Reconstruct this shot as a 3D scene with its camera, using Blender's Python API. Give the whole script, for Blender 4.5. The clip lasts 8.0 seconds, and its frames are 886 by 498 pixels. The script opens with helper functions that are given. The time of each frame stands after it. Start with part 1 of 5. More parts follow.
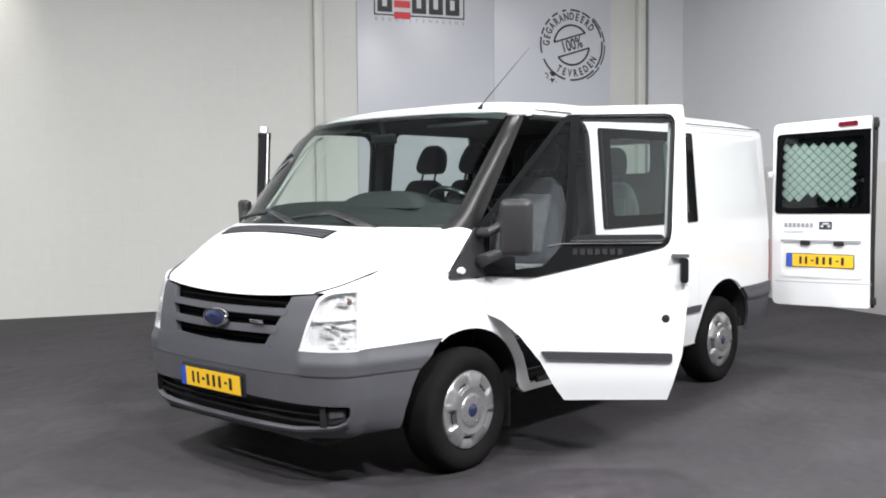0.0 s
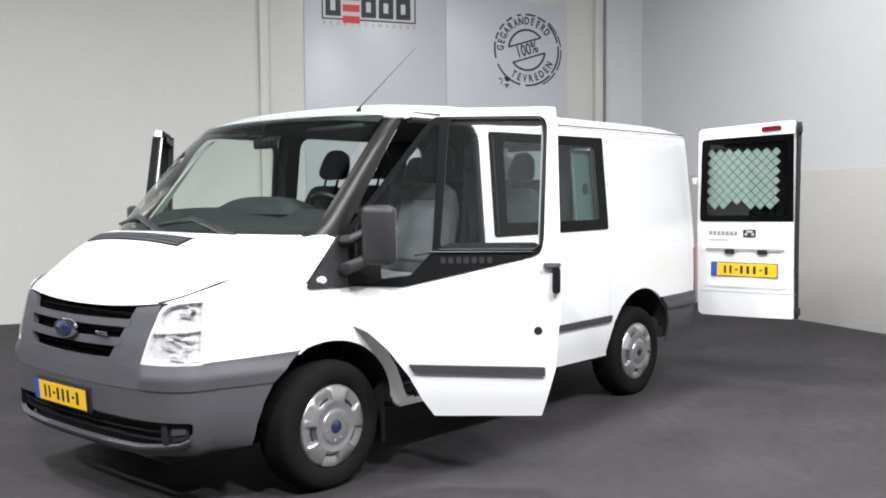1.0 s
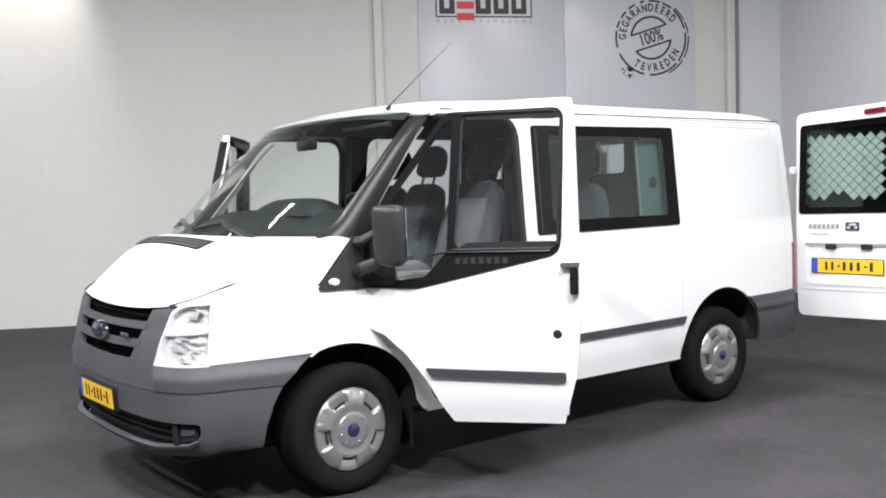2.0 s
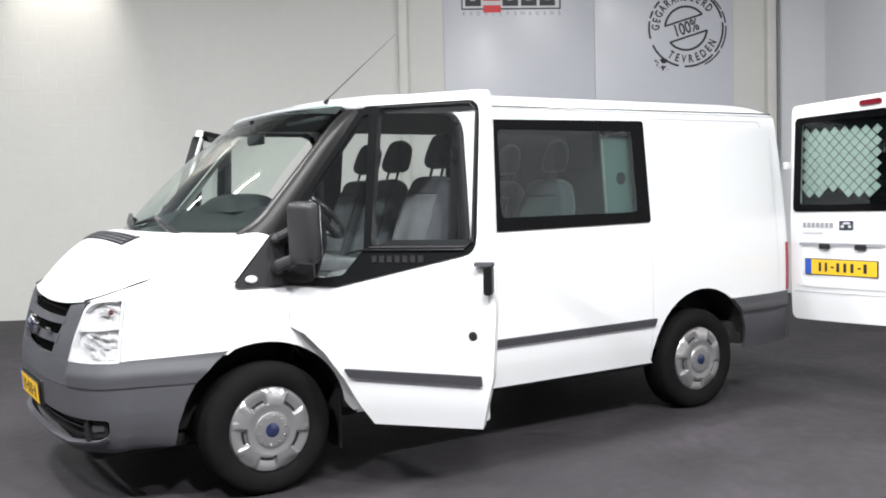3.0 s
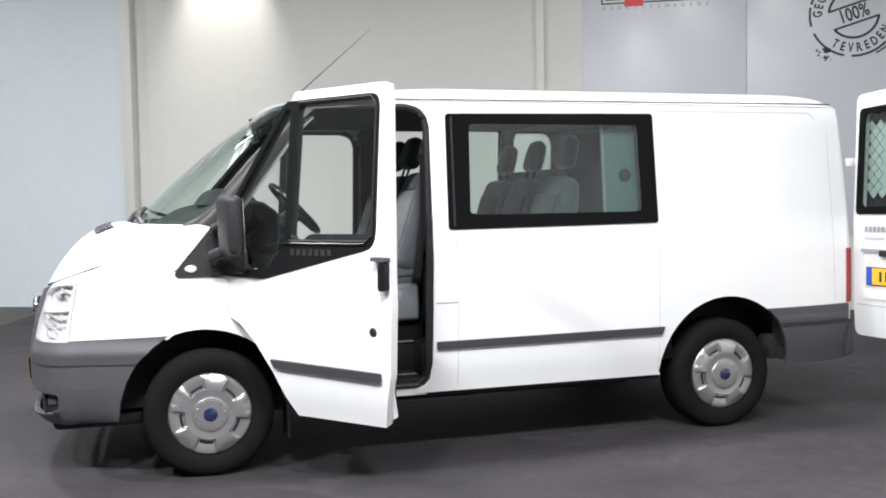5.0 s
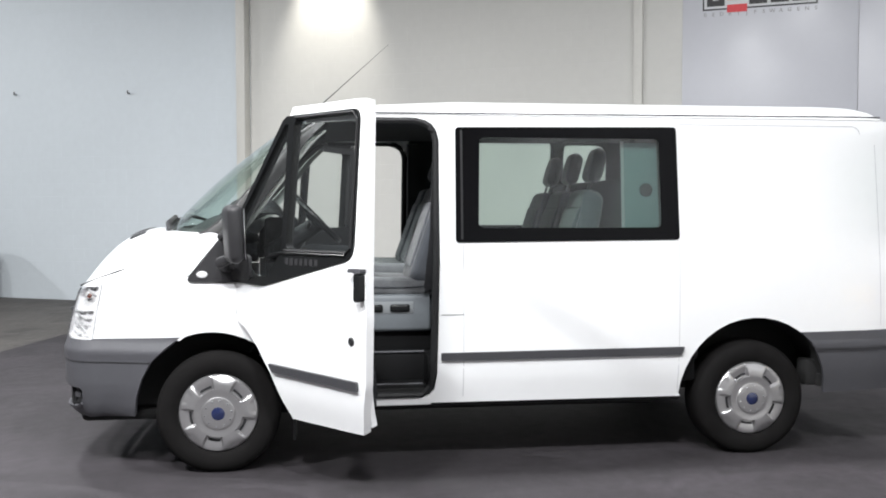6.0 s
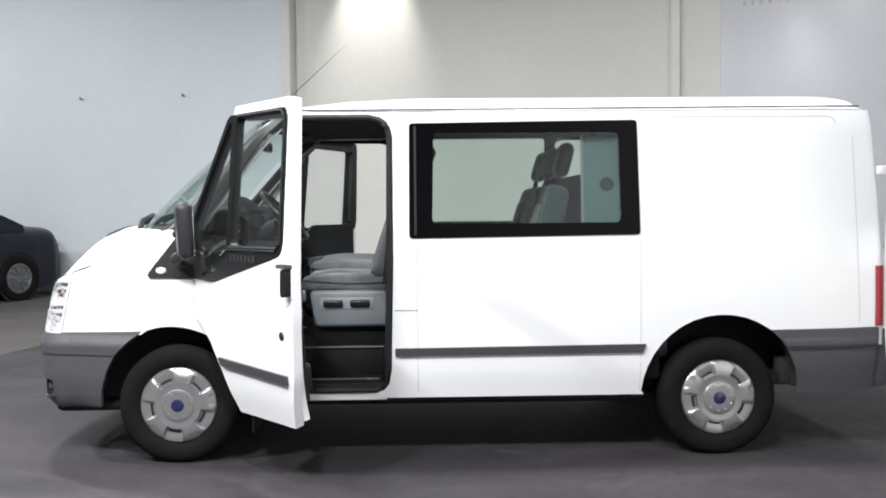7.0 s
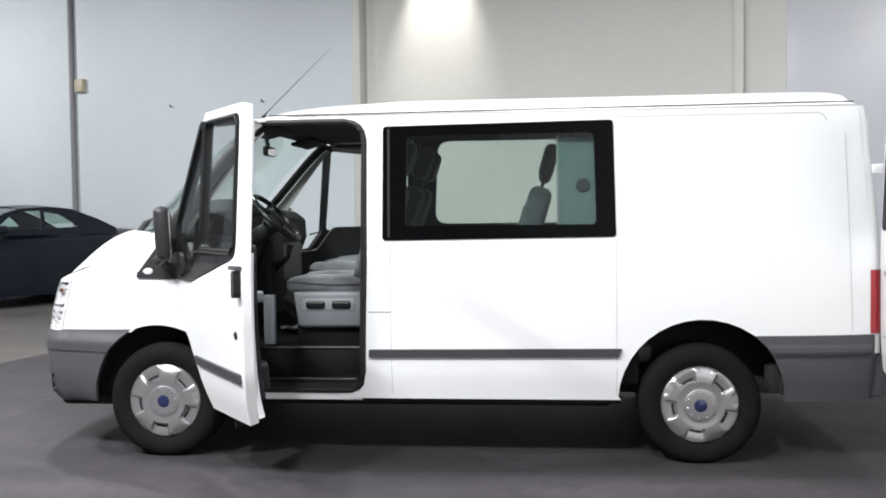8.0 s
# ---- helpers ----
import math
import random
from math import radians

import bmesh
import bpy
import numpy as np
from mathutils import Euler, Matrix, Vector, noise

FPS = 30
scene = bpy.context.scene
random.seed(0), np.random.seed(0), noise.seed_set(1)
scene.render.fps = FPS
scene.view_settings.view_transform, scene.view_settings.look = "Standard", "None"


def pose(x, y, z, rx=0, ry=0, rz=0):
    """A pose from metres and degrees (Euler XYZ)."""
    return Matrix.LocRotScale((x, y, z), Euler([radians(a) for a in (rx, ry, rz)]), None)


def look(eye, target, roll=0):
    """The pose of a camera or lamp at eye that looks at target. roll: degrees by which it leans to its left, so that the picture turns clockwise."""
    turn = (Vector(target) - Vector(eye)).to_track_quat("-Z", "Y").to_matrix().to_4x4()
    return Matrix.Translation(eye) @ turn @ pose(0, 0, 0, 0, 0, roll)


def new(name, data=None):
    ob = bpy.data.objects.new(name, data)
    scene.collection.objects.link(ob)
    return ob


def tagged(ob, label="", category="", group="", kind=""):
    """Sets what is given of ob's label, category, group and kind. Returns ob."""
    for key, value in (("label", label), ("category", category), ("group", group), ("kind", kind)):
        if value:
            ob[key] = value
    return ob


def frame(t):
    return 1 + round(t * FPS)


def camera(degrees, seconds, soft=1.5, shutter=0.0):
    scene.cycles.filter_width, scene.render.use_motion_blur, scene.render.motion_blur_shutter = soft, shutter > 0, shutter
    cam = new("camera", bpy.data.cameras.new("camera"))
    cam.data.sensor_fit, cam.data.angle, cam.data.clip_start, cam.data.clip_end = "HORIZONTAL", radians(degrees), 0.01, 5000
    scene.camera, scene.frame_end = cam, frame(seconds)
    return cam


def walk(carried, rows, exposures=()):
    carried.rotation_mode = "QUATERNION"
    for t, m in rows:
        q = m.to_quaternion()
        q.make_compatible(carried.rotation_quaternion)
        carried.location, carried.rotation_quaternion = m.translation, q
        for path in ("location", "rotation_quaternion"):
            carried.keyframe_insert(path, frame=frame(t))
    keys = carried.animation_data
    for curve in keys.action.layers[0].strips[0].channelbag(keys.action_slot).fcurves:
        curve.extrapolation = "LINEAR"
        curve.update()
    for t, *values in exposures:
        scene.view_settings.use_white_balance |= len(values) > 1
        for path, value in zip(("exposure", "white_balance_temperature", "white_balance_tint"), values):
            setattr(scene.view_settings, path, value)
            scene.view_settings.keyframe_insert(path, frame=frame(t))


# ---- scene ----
cam = camera(50.1, 8.0, soft=1.9)
PATH = [
    (0, (-3.715, -3.079, 1.461), (-2.217, -1.759, 1.335), -0.5),
    (0.5, (-3.413, -3.275, 1.465), (-1.876, -2.0, 1.346), -0.4),
    (1, (-3.095, -3.45, 1.446), (-1.6, -2.126, 1.336), -0.4),
    (1.2, (-2.972, -3.519, 1.45), (-1.567, -2.102, 1.326), -0.4),
    (2.3, (-2.201, -3.991, 1.434), (-0.998, -2.398, 1.328), -1.4),
    (2.5, (-2.064, -4.048, 1.432), (-0.876, -2.442, 1.324), -0.8),
    (3, (-1.694, -4.212, 1.425), (-0.621, -2.528, 1.309), -1.5),
    (3.5, (-1.328, -4.372, 1.408), (-0.353, -2.629, 1.296), -1.7),
    (4, (-0.964, -4.519, 1.389), (-0.102, -2.718, 1.285), -1.4),
    (4.3, (-0.723, -4.608, 1.394), (0.101, -2.789, 1.281), -1.1),
    (4.5, (-0.614, -4.656, 1.375), (0.012, -2.758, 1.286), -1.1),
    (5, (-0.241, -4.794, 1.351), (0.341, -2.883, 1.254), -1.0),
    (5.2, (-0.08, -4.834, 1.37), (0.431, -2.903, 1.27), -1.0),
    (6.3, (0.755, -5.048, 1.382), (0.968, -3.061, 1.301), -0.4),
    (6.5, (0.925, -5.058, 1.37), (1.112, -3.068, 1.287), -1.0),
    (7, (1.281, -5.081, 1.371), (1.34, -3.084, 1.284), -0.5),
    (7.5, (1.658, -5.101, 1.38), (1.575, -3.105, 1.303), -0.0),
    (8, (2.093, -5.067, 1.369), (1.891, -3.079, 1.287), -0.7),
]
walk(cam, [(t, look(eye, target, roll)) for t, eye, target, roll in PATH])

# ---- the hall's own axes: u along the back wall, v out of it into the hall ----
HALL = Matrix.Translation((0, 8.5, 0)) @ Matrix(((0.8854, -0.4648, 0, 0), (-0.4648, -0.8854, 0, 0), (0, 0, 1, 0), (0, 0, 0, 1)))
U_LEFT, U_RIGHT, V_FRONT, CEILING = -16.0, 10.5, 17.0, 6.4


def hall(u, v, z=0.0):
    return HALL @ Vector((u, v, z))


# ---- world and lamps ----
world = bpy.data.worlds.new("world")
scene.world = world
world.use_nodes = True
world.node_tree.nodes["Background"].inputs[0].default_value = (0.9, 0.95, 1.0, 1)
world.node_tree.nodes["Background"].inputs[1].default_value = 0.03


def tube_lamp(name, u, v, watts, tilt=0.0, length=0.5, z=5.35):
    data = bpy.data.lights.new(name, "AREA")
    data.shape, data.size, data.size_y, data.energy, data.color = "RECTANGLE", length, 0.12, watts, (0.975, 0.985, 1.0)
    ob = new(name, data)
    p = hall(u, v, z)
    turn = math.degrees(math.atan2(-0.4648, 0.8854))
    ob.matrix_world = pose(p.x, p.y, p.z, tilt, 0, turn)
    return ob


TUBES = [(-0.7, 2.8, 22), (7.5, 3.4, 52),
         (0.8, 6.0, 232), (5.6, 6.0, 190), (-1.5, 8.7, 480), (2.2, 11.4, 480), (4.9, 11.6, 440), (6.7, 11.2, 395), (8.8, 10.4, 85), (8.8, 4.8, 52)]
for u, v, watts in TUBES:
    tube_lamp("tube_light", u, v, watts)
# two unseen lamps added to brighten the white wall evenly, tilted towards it
for u, watts in ((-10.0, 230), (-4.8, 88)):
    tube_lamp("tube_light", u, 4.4, watts, 45.0)

for u, v, watts, size, name in ((0.88, 0.60, 285, 60, "wall_spot"), (6.3, 1.2, 15, 60, "banner_spot")):
    data = bpy.data.lights.new(name, "SPOT")
    data.energy, data.spot_size, data.spot_blend, data.shadow_soft_size, data.color = watts, radians(size), 0.8, 0.06, (1.0, 0.96, 0.88)
    new(name, data).matrix_world = look(hall(u, v, 5.3), hall(u - 0.05, 0.0, 4.1))

# ---- materials ----
def material(name, colour, rough=0.5, metal=0.0, vary=0.12, scale=3.0, bump=0.0, bump_scale=200.0, coat=0.0, sheen=0.0, spec=0.5, uneven=0.05):
    """A surface with a broad and a fine change of tone, and fine relief."""
    m = bpy.data.materials.new(name)
    m.use_nodes = True
    nt = m.node_tree
    n, link = nt.nodes, nt.links.new
    b = n["Principled BSDF"]
    b.inputs["Roughness"].default_value, b.inputs["Metallic"].default_value = rough, metal
    b.inputs["Coat Weight"].default_value, b.inputs["Sheen Weight"].default_value = coat, sheen
    b.inputs["Coat Roughness"].default_value = 0.06
    b.inputs["Specular IOR Level"].default_value = spec
    where = n.new("ShaderNodeTexCoord")
    broad, fine = n.new("ShaderNodeTexNoise"), n.new("ShaderNodeTexNoise")
    broad.inputs["Scale"].default_value, broad.inputs["Detail"].default_value = scale, 6
    fine.inputs["Scale"].default_value, fine.inputs["Detail"].default_value = scale * 14, 3
    both = n.new("ShaderNodeMix")
    both.inputs[0].default_value = 0.4
    ramp = n.new("ShaderNodeMapRange")
    ramp.inputs[1].default_value, ramp.inputs[2].default_value = 0.3, 0.7
    ramp.inputs[3].default_value, ramp.inputs[4].default_value = 1 - vary, 1 + vary
    tone = n.new("ShaderNodeVectorMath")
    tone.operation = "SCALE"
    tone.inputs[0].default_value = colour
    for tex in (broad, fine):
        link(where.outputs["Object"], tex.inputs["Vector"])
    link(broad.outputs[0], both.inputs[2])
    link(fine.outputs[0], both.inputs[3])
    link(both.outputs[0], ramp.inputs[0])
    link(ramp.outputs[0], tone.inputs["Scale"])
    link(tone.outputs[0], b.inputs["Base Color"])
    rr = n.new("ShaderNodeMapRange")
    rr.inputs[1].default_value, rr.inputs[2].default_value = 0.3, 0.7
    rr.inputs[3].default_value, rr.inputs[4].default_value = max(0.02, rough - uneven * (rough > 0.15)), min(1, rough + uneven * (rough > 0.15))
    link(fine.outputs[0], rr.inputs[0])
    link(rr.outputs[0], b.inputs["Roughness"])
    if bump:
        grain = n.new("ShaderNodeTexNoise")
        grain.inputs["Scale"].default_value, grain.inputs["Detail"].default_value = bump_scale, 4
        relief = n.new("ShaderNodeBump")
        relief.inputs["Strength"].default_value, relief.inputs["Distance"].default_value = bump, 0.004
        link(where.outputs["Object"], grain.inputs["Vector"])
        link(grain.outputs[0], relief.inputs["Height"])
        link(relief.outputs[0], b.inputs["Normal"])
    return m


def glass_material(name, tint, rough=0.0, haze=0.0):
    """A thin pane: tinted view straight through, a pale film that paints reflected haze, and a clear mirror image on
    it.
    """
    m = bpy.data.materials.new(name)
    m.use_nodes = True
    n, link = m.node_tree.nodes, m.node_tree.links.new
    n.remove(n["Principled BSDF"])
    clear, gloss, mix, fres = n.new("ShaderNodeBsdfTransparent"), n.new("ShaderNodeBsdfGlossy"), n.new("ShaderNodeMixShader"), n.new("ShaderNodeLayerWeight")
    clear.inputs[0].default_value, gloss.inputs["Roughness"].default_value = (*tint, 1), rough
    gloss.inputs["Color"].default_value = (0.9, 0.93, 0.95, 1)
    fres.inputs["Blend"].default_value = 0.5
    steep, share = n.new("ShaderNodeMath"), n.new("ShaderNodeMapRange")
    steep.operation = "POWER"
    steep.inputs[1].default_value = 5.0
    share.inputs[3].default_value, share.inputs[4].default_value = 0.045, 1.0
    link(fres.outputs["Facing"], steep.inputs[0])
    link(steep.outputs[0], share.inputs[0])
    link(share.outputs[0], mix.inputs[0])
    # pale diffuse film imitates reflected haze and lifts the dark view
    film, filmy = n.new("ShaderNodeBsdfDiffuse"), n.new("ShaderNodeMixShader")
    film.inputs[0].default_value, filmy.inputs[0].default_value = (0.75, 0.77, 0.78, 1), haze
    link(clear.outputs[0], filmy.inputs[1])
    link(film.outputs[0], filmy.inputs[2])
    link(filmy.outputs[0], mix.inputs[1])
    link(gloss.outputs[0], mix.inputs[2])
    link(mix.outputs[0], n["Material Output"].inputs["Surface"])
    return m


PAINT = material("white_van_paint", (0.80, 0.805, 0.81), 0.32, vary=0.012, scale=1.2, coat=0.6, uneven=0.0)
GREY_PLASTIC = material("grey_bumper_plastic", (0.064, 0.064, 0.072), 0.55, vary=0.10, scale=4, bump=0.25, bump_scale=900)
BLACK_PLASTIC = material("black_trim_plastic", (0.017, 0.017, 0.018), 0.48, vary=0.08, scale=5, bump=0.15, bump_scale=700, spec=0.3)
SATIN_BLACK = material("satin_black_plastic", (0.009, 0.0095, 0.010), 0.3, vary=0.06, scale=2, uneven=0.02, spec=0.3)
STRIP = material("dark_rubbing_strip_plastic", (0.045, 0.045, 0.050), 0.5, vary=0.1, scale=4, bump=0.2, bump_scale=900)
BORDER = material("black_window_border", (0.003, 0.003, 0.0035), 0.14, vary=0.1, scale=4, spec=0.08)
WIPER = material("black_wiper_metal", (0.030, 0.030, 0.032), 0.26, vary=0.1, scale=10)
COVER = material("mirror_and_cover_plastic", (0.027, 0.0265, 0.0285), 0.42, vary=0.1, scale=5, bump=0.15, bump_scale=700, spec=0.4)
PILLAR = material("satin_black_pillar_trim", (0.012, 0.0114, 0.0114), 0.38, vary=0.15, scale=3, spec=0.32, uneven=0.0)
RUBBER = material("tyre_rubber", (0.0085, 0.008, 0.008), 0.85, vary=0.25, scale=9, bump=0.3, bump_scale=300, spec=0.1)
WELL = material("wheel_well_liner", (0.012, 0.012, 0.012), 0.9, vary=0.3, scale=6)
SILVER = material("silver_hubcap", (0.47, 0.465, 0.47), 0.33, metal=0.85, vary=0.06, scale=5, uneven=0.0)
CHROME = material("chrome", (0.75, 0.76, 0.78), 0.1, metal=1.0, vary=0.03, scale=8)
BLUE = material("badge_blue", (0.012, 0.019, 0.065), 0.2, vary=0.1, scale=30, coat=0.8)
PLATE = material("yellow_number_plate", (0.85, 0.50, 0.02), 0.4, vary=0.04, scale=20)
EU_BLUE = material("blue_plate_band", (0.02, 0.08, 0.45), 0.4, vary=0.05, scale=20)
BADGE_GREY = material("dark_emblem", (0.025, 0.027, 0.04), 0.35, vary=0.1, scale=20)
INK = material("black_ink", (0.015, 0.015, 0.017), 0.5, vary=0.1, scale=20)
GREY_INK = material("grey_lettering_and_shade", (0.30, 0.30, 0.32), 0.4, vary=0.1, scale=20)
WHITE_INK = material("pale_lettering", (0.55, 0.56, 0.58), 0.4, vary=0.05, scale=20)
RED_INK = material("red_print", (0.62, 0.02, 0.03), 0.45, vary=0.06, scale=20)
TAIL_RED = material("red_tail_lamp_lens", (0.34, 0.010, 0.020), 0.12, vary=0.15, scale=40, coat=0.8)
RED_LENS = material("red_lamp_lens", (0.15, 0.008, 0.018), 0.12, vary=0.15, scale=40, coat=0.8)
AMBER_LENS = material("amber_bulb", (0.22, 0.08, 0.055), 0.15, vary=0.1, scale=40)
CLEAR_LENS = material("clear_lens", (0.72, 0.72, 0.73), 0.12, vary=0.1, scale=60, coat=0.7)
REFLECTOR = material("lamp_reflector", (0.74, 0.74, 0.745), 0.28, metal=0.3, vary=0.2, scale=28)
LAMP_GREY = material("grey_lamp_facet", (0.48, 0.48, 0.49), 0.3, metal=0.35, vary=0.35, scale=40)
FABRIC_MID = material("slate_seat_fabric", (0.085, 0.09, 0.10), 0.9, vary=0.25, scale=12, bump=0.5, bump_scale=500, sheen=0.3)
FABRIC = material("dark_seat_fabric", (0.040, 0.044, 0.053), 0.9, vary=0.25, scale=9, bump=0.5, bump_scale=500, sheen=0.3)
FABRIC_GREY = material("grey_seat_fabric", (0.138, 0.143, 0.151), 0.9, vary=0.34, scale=14, bump=0.5, bump_scale=500, sheen=0.3)
SEAT_PLASTIC = material("grey_seat_plastic", (0.140, 0.152, 0.165), 0.5, vary=0.08, scale=5)
DASH = material("dark_dashboard", (0.013, 0.014, 0.016), 0.6, vary=0.15, scale=8, bump=0.3, bump_scale=600, spec=0.25)
CAB_RUBBER = material("black_cab_floor_rubber", (0.006, 0.006, 0.0065), 0.7, vary=0.3, scale=9, bump=0.3, bump_scale=300, spec=0.15)
DASH_GREY = material("grey_dashboard", (0.20, 0.21, 0.22), 0.5, vary=0.08, scale=8)
PALE_LINING = material("pale_grey_pillar_lining", (0.42, 0.43, 0.41), 0.7, vary=0.06, scale=8)
LINING = material("dark_headlining", (0.026, 0.028, 0.029), 0.95, vary=0.12, scale=6)
BULKHEAD = material("grey_green_bulkhead", (0.09, 0.13, 0.133), 0.55, vary=0.05, scale=4)
MESH_STEEL = material("pale_mesh_steel", (0.40, 0.425, 0.40), 0.45, vary=0.06, scale=20)
SEAM = material("dark_panel_gap", (0.03, 0.03, 0.032), 0.8, vary=0.1, scale=20)
PAPER = material("white_paper", (0.72, 0.73, 0.74), 0.8, vary=0.05, scale=20)
GLASS = glass_material("window_glass", (0.85, 0.94, 0.90), haze=0.004)
GLASS_CLEAR = glass_material("door_glass", (0.90, 0.93, 0.92), haze=0.012)
LENS = glass_material("lamp_lens_clear", (0.98, 0.98, 0.98))
GLASS_SIDE = glass_material("side_window_glass", (0.69, 0.81, 0.75), haze=0.006)
GLASS_REAR = glass_material("rear_window_glass", (0.70, 0.80, 0.77))
MIRROR = material("mirror_glass", (0.8, 0.8, 0.82), 0.03, metal=1.0, vary=0.01, scale=5)
CARPAINT = material("dark_blue_car_paint", (0.0045, 0.0055, 0.012), 0.35, vary=0.1, scale=3, coat=0.12, spec=0.2)
ALLOY = material("grey_alloy", (0.15, 0.155, 0.16), 0.35, metal=0.6, vary=0.1, scale=20)


def floor_material(name, colour, rough, tracks):
    """Floor covering: fine mottling, broad wear, a few drawn-out scuffs and scattered dark spots."""
    m = material(name, colour, rough, vary=0.10, scale=0.8, bump=0.4, bump_scale=320)
    n, link = m.node_tree.nodes, m.node_tree.links.new
    b = n["Principled BSDF"]
    last = b.inputs["Base Color"].links[0].from_socket
    where, turn = n.new("ShaderNodeTexCoord"), n.new("ShaderNodeMapping")
    turn.inputs["Rotation"].default_value[2] = radians(20)
    turn.inputs["Scale"].default_value = (0.6, 1.5, 1)
    link(where.outputs["Object"], turn.inputs[0])
    # each layer: mapping, noise scale, distortion, the noise's span and the tones that it gives
    for drawn, size, bend, lo, hi, dark, pale in ((True, 0.9, 0.9, 0.45, 0.72, 1 - tracks * 0.25, 1 + tracks * 0.7), (False, 11.0, 0.6, 0.35, 0.65, 0.84, 1.15),
                                                  (False, 90.0, 0.0, 0.35, 0.65, 0.90, 1.10), (True, 3.6, 2.2, 0.60, 0.70, 1.0, 1.28), (False, 1.7, 1.0, 0.31, 0.42, 0.62, 1.0), (False, 6.5, 0.2, 0.265, 0.300, 0.45, 1.0)):
        tex, ramp, mix = (n.new(k) for k in ("ShaderNodeTexNoise", "ShaderNodeMapRange", "ShaderNodeVectorMath"))
        tex.inputs["Scale"].default_value, tex.inputs["Detail"].default_value, tex.inputs["Distortion"].default_value = size, 5, bend
        ramp.inputs[1].default_value, ramp.inputs[2].default_value, ramp.inputs[3].default_value, ramp.inputs[4].default_value = lo, hi, dark, pale
        mix.operation = "SCALE"
        link((turn.outputs[0] if drawn else where.outputs["Object"]), tex.inputs["Vector"])
        link(tex.outputs[0], ramp.inputs[0])
        link(last, mix.inputs[0])
        link(ramp.outputs[0], mix.inputs["Scale"])
        last = mix.outputs[0]
    link(last, b.inputs["Base Color"])
    return m


CARPET = floor_material("dark_grey_carpet", (0.0272, 0.0232, 0.0272), 0.75, 0.60)
CONCRETE = floor_material("worn_concrete", (0.074, 0.068, 0.063), 0.7, 0.3)
WALL_CREAM = material("cream_painted_block", (0.62, 0.615, 0.585), 0.6, vary=0.035, scale=0.7, bump=0.22, bump_scale=90)
WALL_COOL = material("cool_white_painted_block", (0.635, 0.685, 0.72), 0.6, vary=0.035, scale=0.7, bump=0.22, bump_scale=90)
WALL_GREY = material("pale_grey_wall", (0.66, 0.67, 0.685), 0.6, vary=0.03, scale=0.6, bump=0.2, bump_scale=90)
WALL_DARK = material("dark_grey_wall", (0.078, 0.078, 0.082), 0.8, vary=0.1, scale=0.6)
WALL_PLINTH = material("beige_wall_plinth", (0.60, 0.585, 0.56), 0.6, vary=0.03, scale=0.6, bump=0.2, bump_scale=90)
COLUMN = material("painted_steel_column", (0.62, 0.61, 0.57), 0.45, vary=0.05, scale=3)
VOID = material("unlit_recess_black", (0.004, 0.004, 0.004), 0.95, vary=0.1, scale=5, spec=0.05)
PIPE_DARK = material("grey_conduit", (0.22, 0.22, 0.23), 0.5, vary=0.1, scale=6)
BANNER = material("pale_lilac_banner", (0.56, 0.568, 0.61), 0.33, vary=0.02, scale=0.8)
CEILING_PAINT = material("ceiling_paint", (0.115, 0.115, 0.12), 0.8, vary=0.05, scale=1)
BOX_BEIGE = material("beige_plastic", (0.50, 0.44, 0.33), 0.5, vary=0.05, scale=10)


# ---- building tools ----
def finish(bm, smooth=35):
    bmesh.ops.remove_doubles(bm, verts=bm.verts, dist=1e-5)
    bmesh.ops.recalc_face_normals(bm, faces=bm.faces)
    for f in bm.faces:
        f.smooth = True
    for e in bm.edges:
        e.smooth = len(e.link_faces) == 2 and e.calc_face_angle(0) < radians(smooth)


def link_mesh(name, bm, mat, smooth=35):
    finish(bm, smooth)
    me = bpy.data.meshes.new(name)
    bm.to_mesh(me)
    bm.free()
    for m in mat if isinstance(mat, (list, tuple)) else (mat,):
        me.materials.append(m)
    return new(name, me)


def part(name, bm, mat, parent, label="", smooth=35):
    """One mesh under a thing or a part; its coordinates are the parent's."""
    ob = link_mesh(name, bm, mat, smooth)
    ob.parent = parent
    if label:
        ob["label"] = label
    return ob


def thing(name, label, category, m=None, group="", kind=""):
    ob = new(name)
    ob.empty_display_size = 0.1
    if m is not None:
        ob.matrix_world = m
    return tagged(ob, label, category, group, kind)


def structure(name, bm, mat, label, category, smooth=35):
    return tagged(link_mesh(name, bm, mat, smooth), label, category, "", "structure")


def box(bm, lo, hi, bevel=0.0, seg=2, m=None):
    """A box between two corners, with rounded edges."""
    made = bmesh.ops.create_cube(bm, size=1)["verts"]
    lo, hi = Vector(lo), Vector(hi)
    for v in made:
        v.co = Vector([(lo[i] + hi[i]) / 2 + v.co[i] * (hi[i] - lo[i]) for i in range(3)])
    if bevel:
        edges = list({e for v in made for e in v.link_edges})
        made = list({v for f in bmesh.ops.bevel(bm, geom=edges, offset=bevel, segments=seg, affect="EDGES", profile=0.5)["faces"] for v in f.verts} | {v for v in made if v.is_valid})
    if m is not None:
        for v in made:
            v.co = m @ v.co
    return made


def boxes(*items, bevel=0.0, seg=2):
    bm = bmesh.new()
    for lo, hi in items:
        box(bm, lo, hi, bevel, seg)
    return bm


